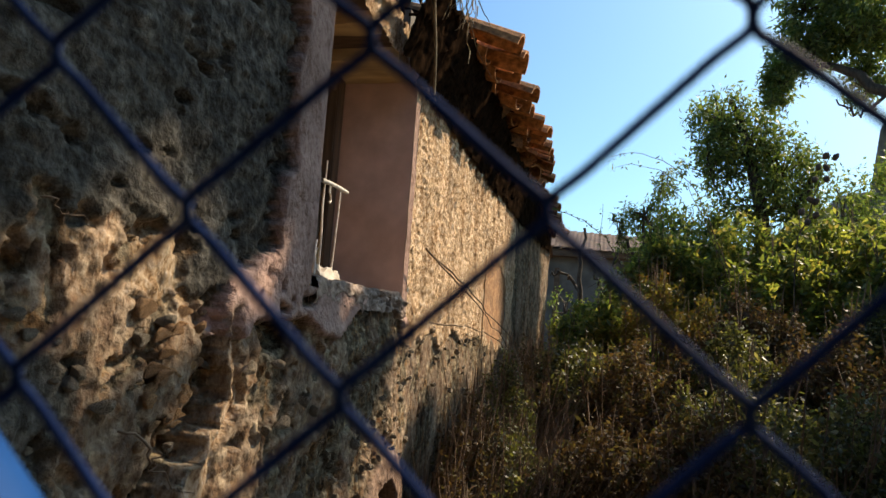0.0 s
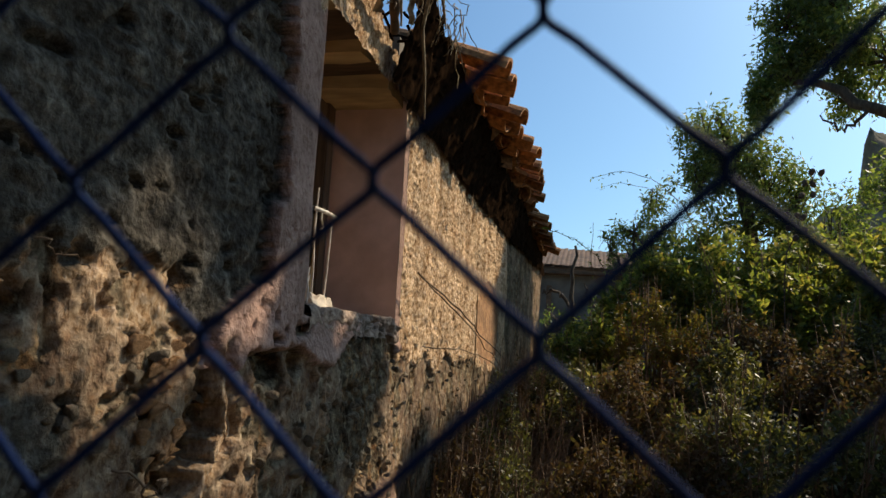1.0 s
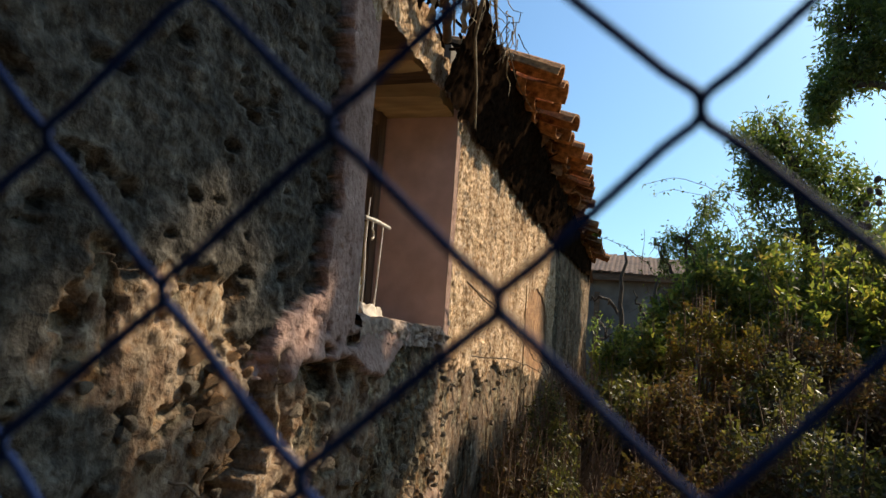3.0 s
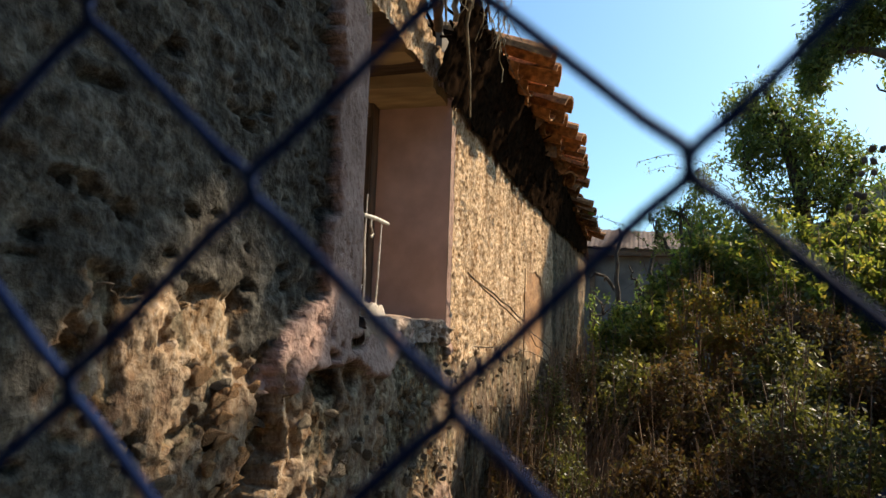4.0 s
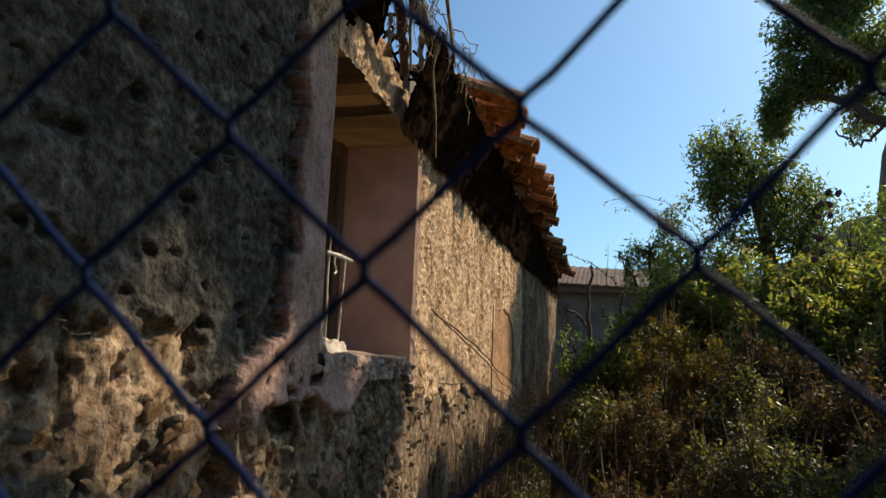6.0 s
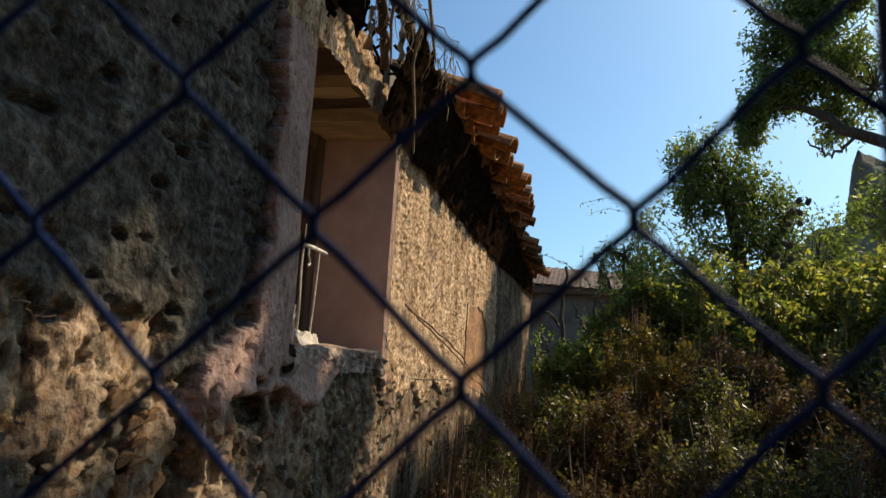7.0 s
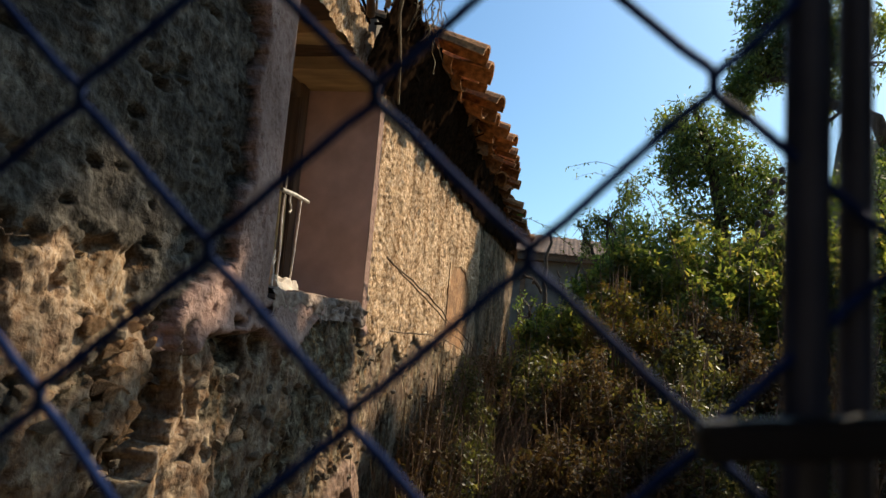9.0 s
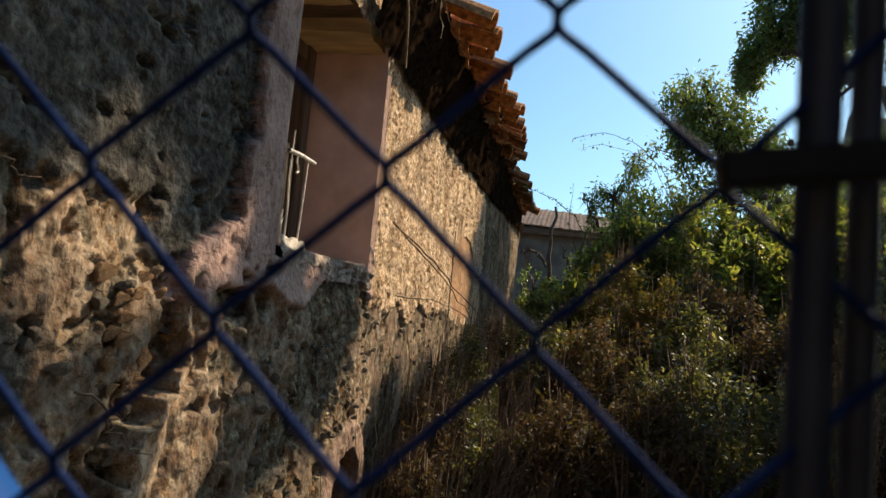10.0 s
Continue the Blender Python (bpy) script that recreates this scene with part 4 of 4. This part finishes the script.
# ---- tree ----
def tree(name, label, base, limbs, clumps, mat, count, size, seed, zoom=1.0):
    g = np.random.default_rng(seed)
    out = lambda p: (p[0] * zoom, p[1] * zoom, p[2] if p[2] < 0.1 else 1.6 + (p[2] - 1.6) * zoom)
    limbs = [([out(p) for p in pts], a * zoom, b * zoom) for pts, a, b in limbs]
    clumps = [(*out(c[:3]), c[3] * zoom, c[4] * zoom, c[5] * zoom, c[6]) for c in clumps]
    t = tagged(new(name), label, "tree")
    chunks = []
    for pts, r0, r1 in limbs:
        q = np.array(pts, float)
        s = np.linspace(0, len(q) - 1, 14)
        line = np.stack([np.interp(s, np.arange(len(q)), q[:, i]) for i in range(3)], 1)
        line[1:-1] += g.normal(size=(12, 3)) * 0.03
        chunks.append(tubes([line], [np.linspace(r0, r1, 14)], 8))
    part("trunk", smooth(fast_mesh("trunk", *merge(*chunks), M_BARK)), t)
    at, twig = [], []
    for (x, y, z, rx, ry, rz, w) in clumps:
        n = int(count * w)
        sub = max(6, int(26 * w))
        c = g.normal(size=(sub, 3))
        c /= np.linalg.norm(c, axis=1, keepdims=True)
        c = np.array((x, y, z)) + c * g.uniform(0.35, 1.0, (sub, 1)) * np.array((rx, ry, rz))
        pick = g.integers(0, sub, n)
        spread = np.array((0.062, 0.062, 0.085)) * (rx / 0.5) ** 0.5 * zoom * (0.6 if name == "overhanging_tree" else 1)
        at.append(c[pick] + g.normal(size=(n, 3)) * spread)
        m = np.array((x, y, z)) - (0, 0, rz * 0.3)
        mid = (c + m) / 2 + g.normal(size=(sub, 3)) * 0.06
        tip = c + np.array((0, 0, -0.16)) + g.normal(size=(sub, 3)) * 0.08
        twig.append(np.stack([np.repeat(m[None], sub, 0), mid, c, tip], 1))
    at = np.concatenate(at)
    part("crown", fast_mesh("crown", *leaves(at, size[0], size[1], 0.7, seed), mat), t)
    tw = np.concatenate(twig)
    tagged(part("branch", fast_mesh("branch", *tubes(tw, np.array([0.016, 0.010, 0.006, 0.002])[None].repeat(len(tw), 0), 4), M_BARK), t), kind="stuff")
    return t


tree("almond_tree", "leafy tree with narrow drooping green leaves and dark crooked limbs", (1.9, 7.4, 0),
     [([(1.9, 7.4, 0), (1.8, 7.5, 1.4), (1.65, 7.5, 2.6), (1.5, 7.5, 3.7), (1.3, 7.5, 4.2)], 0.13, 0.03),
      ([(1.68, 7.5, 2.4), (1.95, 7.4, 3.0), (2.1, 7.4, 3.4)], 0.06, 0.02),
      ([(3.1, 6.6, 3.3), (2.75, 6.5, 3.75), (2.42, 6.5, 3.95), (2.2, 6.7, 4.22), (1.965, 6.8, 4.31), (1.75, 6.9, 4.42)], 0.075, 0.02),
      ([(2.42, 6.5, 3.95), (2.2, 6.5, 3.7), (2.05, 6.6, 3.9)], 0.02, 0.008),
      ([(3.6, 6.8, 0), (3.5, 6.7, 1.8), (3.1, 6.6, 3.3), (2.9, 6.2, 4.8)], 0.14, 0.05)],
     [(1.45, 7.5, 3.75, 0.50, 0.4, 0.48, 1.5), (1.18, 7.5, 4.0, 0.30, 0.3, 0.30, 0.7), (1.80, 7.5, 3.50, 0.42, 0.35, 0.42, 1.1), (2.05, 7.5, 3.3, 0.28, 0.3, 0.35, 0.6),
      (1.12, 7.4, 3.45, 0.32, 0.3, 0.36, 0.8), (1.55, 7.4, 3.05, 0.6, 0.4, 0.32, 1.2), (1.76, 7.0, 4.5, 0.24, 0.3, 0.24, 0.7), (1.95, 6.9, 4.62, 0.32, 0.3, 0.30, 0.9),
      (1.60, 7.0, 4.12, 0.14, 0.2, 0.24, 0.4), (2.25, 6.6, 4.65, 0.32, 0.35, 0.35, 0.9), (2.6, 6.5, 4.5, 0.38, 0.4, 0.45, 1.0), (1.85, 6.95, 5.0, 0.3, 0.4, 0.28, 0.9), (2.0, 6.9, 5.4, 0.4, 0.45, 0.3, 1.0), (2.3, 6.7, 5.1, 0.4, 0.4, 0.35, 1.0),
      (1.68, 6.97, 4.24, 0.16, 0.2, 0.2, 0.5), (2.4, 6.97, 4.22, 0.2, 0.25, 0.22, 0.6), (2.45, 6.97, 4.7, 0.3, 0.3, 0.3, 0.8), (2.0, 6.97, 4.6, 0.25, 0.25, 0.26, 0.8),
      (2.3, 7.2, 2.9, 0.5, 0.4, 0.4, 1.0), (0.75, 7.2, 2.75, 0.4, 0.4, 0.35, 0.9), (2.75, 6.6, 3.2, 0.4, 0.4, 0.4, 0.9)],
     M_LEAF, 1900, (0.098, 0.033), 3, 1.42)
# added out of view; clumps sit on sun rays to shape the wall's shade
tree("overhanging_tree", "unseen leafy tree, added to cast the shade on the near wall", (3.4, 4.2, 0),
     [([(3.4, 4.2, 0), (3.3, 4.2, 2.0), (3.0, 4.1, 4.0), (2.6, 4.1, 5.6), (1.9, 4.0, 6.2)], 0.15, 0.03),
      ([(3.0, 4.1, 4.0), (2.7, 3.6, 5.4), (2.0, 3.3, 6.1)], 0.07, 0.02), ([(2.6, 4.1, 5.6), (2.2, 4.6, 5.6), (1.9, 4.8, 5.5)], 0.04, 0.015)],
     [(1.9, 3.1, 6.28, 0.3, 0.45, 0.36, 2.2), (1.9, 3.7, 6.28, 0.3, 0.42, 0.38, 2.2), (1.9, 4.05, 6.1, 0.28, 0.30, 0.40, 2.2), (1.9, 4.6, 6.75, 0.28, 0.3, 0.25, 1.4), (2.5, 4.0, 6.6, 0.6, 0.8, 0.3, 1.0), (1.9, 2.5, 6.0, 0.3, 0.4, 0.4, 1.6),
      (1.88, 3.98, 5.66, 0.16, 0.26, 0.10, 1.0), (1.88, 4.16, 5.55, 0.14, 0.16, 0.16, 1.0), (1.85, 3.10, 5.0, 0.08, 0.15, 0.40, 1.5), (1.85, 2.85, 5.0, 0.2, 0.25, 0.5, 1.5), (1.9, 2.8, 5.75, 0.2, 0.4, 0.4, 1.8), (1.80, 3.42, 4.50, 0.14, 0.3, 0.08, 0.7), (1.85, 4.38, 4.85, 0.14, 0.16, 0.16, 0.6), (1.85, 4.72, 4.93, 0.16, 0.28, 0.11, 1.0), (1.85, 3.35, 5.88, 0.18, 0.5, 0.12, 1.4), (1.85, 3.46, 4.50, 0.08, 0.16, 0.22, 1.2), (1.85, 3.26, 4.90, 0.06, 0.10, 0.45, 1.6), (1.85, 3.62, 4.44, 0.06, 0.08, 0.16, 0.8), (1.85, 3.3, 5.5, 0.06, 0.26, 0.32, 1.8), (1.85, 3.40, 4.80, 0.10, 0.18, 0.11, 1.3), (1.85, 4.26, 4.74, 0.10, 0.20, 0.08, 0.6), (1.85, 3.20, 5.10, 0.08, 0.13, 0.26, 1.6), (1.85, 3.24, 4.76, 0.08, 0.14, 0.2, 1.2), (1.85, 4.31, 5.20, 0.08, 0.11, 0.17, 0.9), (1.85, 3.64, 4.83, 0.03, 0.10, 0.04, 0.4), (1.85, 3.70, 4.66, 0.03, 0.10, 0.06, 0.5)],
     M_LEAF, 2600, (0.095, 0.03), 4)
# another added tree outside the view, blocking sun from undergrowth and far wall
tree("tall_tree", "unseen tall leafy tree, added to shade the undergrowth and the far wall", (4.4, 5.2, 0),
     [([(4.4, 5.2, 0), (4.3, 5.4, 2.0), (4.1, 5.7, 3.8), (3.8, 5.9, 4.8)], 0.16, 0.04), ([(4.1, 5.7, 3.8), (4.5, 6.3, 4.6)], 0.06, 0.02), ([(4.1, 5.7, 3.8), (4.6, 6.6, 5.4), (3.9, 7.5, 6.2), (3.3, 7.9, 6.5)], 0.06, 0.015), ([(4.1, 5.6, 3.4), (3.6, 5.0, 4.4)], 0.06, 0.02), ([(4.6, 6.6, 5.4), (4.4, 8.4, 6.6), (3.8, 10.2, 7.5), (3.5, 11.6, 7.5)], 0.06, 0.015)],
     [(2.95, 5.2, 4.9, 0.4, 0.5, 0.4, 1.5), (2.65, 4.7, 4.9, 0.3, 0.45, 0.35, 1.3), (2.9, 4.2, 4.6, 0.4, 0.4, 0.5, 1.2), (3.55, 5.2, 4.6, 0.55, 0.55, 0.5, 1.6), (4.0, 5.7, 4.7, 0.55, 0.55, 0.6, 1.6), (4.5, 6.3, 4.7, 0.55, 0.55, 0.6, 1.6), (4.6, 5.6, 4.2, 0.55, 0.55, 0.6, 1.4), (3.4, 4.5, 4.6, 0.5, 0.5, 0.4, 1.3), (5.0, 6.6, 4.2, 0.5, 0.5, 0.6, 1.2), (3.9, 5.0, 3.8, 0.45, 0.45, 0.5, 1.2), (4.5, 5.9, 3.5, 0.5, 0.5, 0.5, 1.2), (3.22, 7.15, 6.45, 0.12, 0.33, 0.14, 0.8), (3.22, 7.75, 6.45, 0.12, 0.35, 0.16, 0.8), (3.22, 8.4, 6.45, 0.12, 0.35, 0.16, 0.8),
      (3.4, 9.55, 7.1, 0.2, 0.28, 0.45, 1.3), (3.4, 9.6, 7.75, 0.2, 0.28, 0.4, 1.3), (3.4, 10.2, 7.2, 0.25, 0.42, 0.5, 1.6), (3.4, 10.2, 7.95, 0.25, 0.42, 0.42, 1.6), (3.4, 10.95, 7.3, 0.25, 0.4, 0.5, 1.5), (3.4, 11.0, 8.0, 0.25, 0.42, 0.4, 1.4)],
     M_LEAF, 2400, (0.095, 0.03), 5)
tree("bare_tree", "dark bare crooked tree before the grey building", (-0.3, 11, 0),
     [([(-0.1, 11, 0), (-0.15, 11, 1.6), (-0.3, 11, 2.4), (-0.25, 11, 3.3)], 0.07, 0.02), ([(-0.15, 11, 1.7), (0.15, 11, 2.3), (0.3, 11, 3.0)], 0.05, 0.02), ([(-0.3, 11, 2.3), (-0.6, 11, 2.6), (-0.75, 11, 2.5)], 0.03, 0.012), ([(0.1, 11, 2.2), (-0.1, 11, 2.7)], 0.03, 0.01)],
     [(0.1, 11, 2.2, 0.3, 0.3, 0.3, 0.12), (-0.5, 11, 2.0, 0.3, 0.3, 0.3, 0.12)], M_LEAF, 1500, (0.07, 0.02), 8)
tree("small_tree", "small pale green tree beyond the shrubs", (0.6, 9, 0),
     [([(0.6, 9, 0), (0.58, 9, 1.6), (0.54, 9, 3.3)], 0.07, 0.015), ([(0.56, 9, 2.2), (0.3, 9, 2.9), (0.15, 9, 3.2)], 0.03, 0.008)],
     [(0.55, 9, 3.3, 0.3, 0.3, 0.35, 0.5), (0.25, 9, 3.0, 0.22, 0.3, 0.25, 0.25), (0.75, 9, 3.6, 0.2, 0.3, 0.25, 0.3)],
     M_LEAF, 1700, (0.07, 0.018), 6)


# ---- shrubs and undergrowth ----
def shrub(name, label, centre, radii, n, mat, size, seed, stems=30, group="shrubs"):
    g = np.random.default_rng(seed)
    s = tagged(new(name), label, "shrub", group=group)
    c, r = np.array(centre), np.array(radii)
    sub = max(10, n // 90)
    d = g.normal(size=(sub, 3))
    d /= np.linalg.norm(d, axis=1, keepdims=True)
    d[:, 2] = np.abs(d[:, 2]) * 1.0 - 0.15
    k = c + d * r * g.uniform(0.55, 1.08, (sub, 1))
    at = k[g.integers(0, sub, n)] + g.normal(size=(n, 3)) * r * 0.075
    part("foliage", fast_mesh("foliage", *leaves(at, size[0], size[1], 0.2, seed), mat), s)
    foot = np.array((c[0], c[1], 0)) + g.normal(size=(stems, 3)) * (r[0] * 0.3, r[1] * 0.3, 0)
    foot[:, 2] = -0.02
    tip = k[g.integers(0, sub, stems)]
    midp = (foot + tip) / 2 + g.normal(size=(stems, 3)) * 0.06
    tagged(part("stem", fast_mesh("stem", *tubes(np.stack([foot, midp, tip, tip + (tip - midp) * 0.25], 1), np.array([0.012, 0.008, 0.004, 0.0015])[None].repeat(stems, 0), 4), M_TWIG), s), kind="stuff")
    return s


BIG = ((0.55, 6.2, 1.9, 0.5, 0.5, 0.72), (1.1, 6.2, 2.0, 0.6, 0.5, 0.8), (1.7, 6.0, 1.95, 0.6, 0.5, 0.8), (2.25, 5.6, 1.95, 0.5, 0.5, 0.85), (2.8, 5.2, 2.0, 0.6, 0.5, 0.85), (0.0, 7.4, 1.35, 0.5, 0.5, 0.7), (2.05, 4.9, 1.8, 0.35, 0.4, 0.75), (1.35, 5.4, 1.7, 0.45, 0.4, 0.7), (0.15, 5.4, 1.4, 0.3, 0.35, 0.5), (-0.12, 5.7, 1.35, 0.24, 0.3, 0.42))
for i, (x, y, z, a, b, c) in enumerate(BIG):
    shrub("green_shrub", "dense bright green shrub lit from behind", (x, y, z), (a, b, c), 8500, M_SHRUB, (0.062, 0.027), 20 + i, 30)
for i, (x, y, z, a, b, c) in enumerate(((0.38, 5.0, 1.62, 0.24, 0.3, 0.5), (0.7, 4.9, 1.5, 0.26, 0.3, 0.45))):
    shrub("rusty_shrub", "shrub with small yellow and rust coloured leaves", (x, y, z), (a, b, c), 4500, M_RUST, (0.028, 0.014), 40 + i, 25, "rusty shrubs")
for i, (x, y, z, a, b, c) in enumerate(((-0.1, 4.3, 1.05, 0.32, 0.4, 0.6), (0.3, 3.9, 1.0, 0.36, 0.4, 0.62), (0.75, 3.9, 1.1, 0.4, 0.4, 0.66), (1.2, 3.8, 1.1, 0.4, 0.4, 0.68), (1.65, 3.7, 1.1, 0.42, 0.4, 0.7), (2.05, 3.6, 1.1, 0.42, 0.4, 0.74), (2.5, 3.4, 1.15, 0.42, 0.4, 0.78), (0.95, 4.6, 1.35, 0.4, 0.3, 0.6), (1.6, 4.5, 1.35, 0.4, 0.3, 0.6))):
    shrub("thorny_bush", "dark tangled bush with small sparse leaves", (x, y, z), (a, b, c), 11000, M_DRY if i % 2 == 1 else M_BRUSH, (0.034, 0.017), 60 + i, 60, "tangled bushes")
for i, (x, y, z, a, b, c) in enumerate(((-0.28, 2.9, 0.78, 0.22, 0.35, 0.45), (0.05, 2.8, 0.8, 0.28, 0.3, 0.5), (0.4, 2.7, 0.9, 0.3, 0.3, 0.5), (0.8, 2.6, 0.95, 0.32, 0.3, 0.55), (1.2, 2.5, 0.95, 0.32, 0.3, 0.6), (1.6, 2.4, 1.0, 0.32, 0.3, 0.62), (0.6, 3.2, 1.0, 0.35, 0.3, 0.55), (1.3, 3.1, 1.05, 0.4, 0.3, 0.6))):
    shrub("dry_weed", "dry brown weeds and thin dead stems", (x, y, z), (a, b, c), 9000, M_BRUSH if i % 3 == 0 else M_DRY, (0.028, 0.013), 80 + i, 70, "dry weeds")
for i, (x, y, z, a, b, c) in enumerate(((-0.46, 2.75, 0.85, 0.14, 0.35, 0.50), (-0.42, 3.4, 0.92, 0.16, 0.4, 0.56), (-0.36, 4.1, 0.98, 0.16, 0.4, 0.60), (-0.30, 4.8, 0.98, 0.18, 0.4, 0.62), (-0.4, 2.3, 0.7, 0.14, 0.25, 0.42))):
    shrub("wall_weed", "dark dry weeds growing at the foot of the wall", (x, y, z), (a, b, c), 8000, M_BRUSH if i % 2 else M_DRY, (0.026, 0.010), 120 + i, 110, "weeds at the wall")
# long dead stems standing through the undergrowth
n = 150
foot = np.stack([rng.uniform(-0.5, 2.4, n), rng.uniform(2.2, 4.4, n), np.zeros(n)], 1)
h = rng.uniform(0.8, 1.55, n) * (0.85 + 0.06 * foot[:, 1])
bend = rng.normal(size=(n, 2)) * 0.16
k = np.linspace(0, 1, 6)
lines = np.stack([foot[:, :1] + bend[:, :1] * k ** 2, foot[:, 1:2] + bend[:, 1:] * k ** 2, h[:, None] * k], -1) + rng.normal(size=(n, 6, 3)) * 0.012
tagged(new("dead_stems", fast_mesh("dead_stems", *tubes(lines, np.linspace(0.0034, 0.0012, 6)[None].repeat(n, 0), 4), M_TWIG)), "thin dead stems standing in the undergrowth", "weeds", kind="stuff")
n = 1500
foot = np.stack([rng.uniform(-0.62, -0.15, n), rng.uniform(2.0, 4.6, n), np.zeros(n)], 1)
h = rng.uniform(0.6, 1.38, n)
bend = rng.normal(size=(n, 2)) * 0.22
lines = np.stack([foot[:, :1] + np.abs(bend[:, :1]) * k ** 2, foot[:, 1:2] + bend[:, 1:] * k ** 2, h[:, None] * k], -1)
tagged(new("tall_grass", fast_mesh("tall_grass", *tubes(lines, np.linspace(0.0028, 0.0007, 6)[None].repeat(n, 0), 3), M_TWIG)), "tall dry grass along the foot of the wall", "grass", kind="stuff")


# ---- thin branches against wall and sky ----
def bramble(label, pts, r, sprigs=0, seed=1):
    g = np.random.default_rng(seed)
    q = np.array(pts, float)
    s = np.linspace(0, len(q) - 1, 16)
    line = np.stack([np.interp(s, np.arange(len(q)), q[:, i]) for i in range(3)], 1) + g.normal(size=(16, 3)) * 0.004
    ob = tagged(new("bramble"), label, "branch", group="brambles")
    part("stem", smooth(fast_mesh("stem", *tubes([line], [np.linspace(r, r * 0.4, 16)], 5), M_TWIG)), ob)
    if sprigs:
        at = line[g.integers(2, 16, sprigs)] + g.normal(size=(sprigs, 3)) * 0.012
        part("foliage", fast_mesh("foliage", *leaves(at, 0.035, 0.014, 0.1, seed), M_LEAF), ob)


bramble("thin bare bramble cane across the wall", [(-0.60, 2.30, 1.86), (-0.52, 2.7, 1.76), (-0.42, 3.1, 1.6), (-0.30, 3.4, 1.42)], 0.004, 0, 1)
bramble("thin bare bramble cane across the wall", [(-0.58, 2.4, 1.83), (-0.5, 2.7, 1.72), (-0.42, 3.0, 1.58), (-0.36, 3.3, 1.44)], 0.0032, 0, 2)
bramble("thin bare bramble cane across the wall", [(-0.62, 2.5, 1.60), (-0.53, 2.8, 1.60), (-0.44, 3.05, 1.55), (-0.35, 3.3, 1.46)], 0.003, 0, 3)
bramble("thin dead twig leaning on the crumbling wall", [(-0.60, 0.80, 1.435), (-0.595, 0.85, 1.395), (-0.60, 0.872, 1.365), (-0.59, 0.965, 1.31)], 0.0022, 0, 8)
bramble("thin dead twig leaning on the crumbling wall", [(-0.60, 0.865, 1.37), (-0.595, 0.89, 1.385), (-0.60, 0.92, 1.392)], 0.0016, 0, 9)
bramble("thin dry straw caught on the wall", [(-0.628, 0.648, 1.716), (-0.625, 0.69, 1.70), (-0.628, 0.73, 1.692)], 0.0014, 0, 10)
bramble("fine leafy spray arching against the sky", [(0.95, 5.3, 2.1), (0.75, 5.1, 2.5), (0.62, 5.0, 2.72), (0.42, 5.0, 2.90), (0.2, 5.0, 2.95), (0.0, 5.0, 2.90)], 0.004, 34, 4)
bramble("fine leafy spray arching against the sky", [(0.95, 5.3, 2.05), (0.72, 5.1, 2.5), (0.6, 5.0, 2.70), (0.4, 5.0, 2.82), (0.2, 5.0, 2.86), (0.06, 5.0, 2.83)], 0.003, 26, 5)
bramble("fine leafy spray beside the eave", [(0.2, 6.0, 2.2), (0.05, 6.0, 2.45), (-0.15, 6.0, 2.6), (-0.4, 6.0, 2.68)], 0.005, 40, 6)
bramble("fine leafy spray beside the eave", [(0.1, 6.0, 2.1), (0.0, 6.0, 2.4), (0.02, 6.0, 2.75)], 0.004, 24, 7)


def seed_stalk(label, pts, seed):
    g = np.random.default_rng(seed)
    q = np.array(pts, float)
    k = np.linspace(0, len(q) - 1, 12)
    line = np.stack([np.interp(k, np.arange(len(q)), q[:, i]) for i in range(3)], 1) + g.normal(size=(12, 3)) * 0.006
    ob = tagged(new("seed_stalk"), label, "weed")
    part("stem", smooth(fast_mesh("stem", *tubes([line], [np.linspace(0.006, 0.0025, 12)], 5), M_BARK)), ob)
    for i in range(11):
        bm = bmesh.new()
        bmesh.ops.create_icosphere(bm, subdivisions=2, radius=1)
        for vv in bm.verts:
            vv.co = vv.co * (1 + 0.35 * noise.noise(vv.co * 2 + Vector((i, 0, 0))))
            vv.co = Vector((vv.co.x * 0.020, vv.co.y * 0.020, vv.co.z * 0.028))
        at = line[11 - i // 2] + np.array((0.035 * (-1) ** i * g.uniform(0.4, 1.3), g.normal() * 0.02, g.normal() * 0.015))
        part("seed_head", bm_mesh("seed_head", bm, M_BARK, True), ob, "dark dry seed head", pose(*at, g.uniform(-40, 40), g.uniform(-40, 40), 0))


seed_stalk("dark dry weed stalk with round seed heads above the shrubs", [(1.24, 5.0, 0.0), (1.27, 5.0, 1.4), (1.31, 5.0, 2.33), (1.37, 5.0, 2.49), (1.45, 5.0, 2.73), (1.52, 5.0, 2.95)], 3)
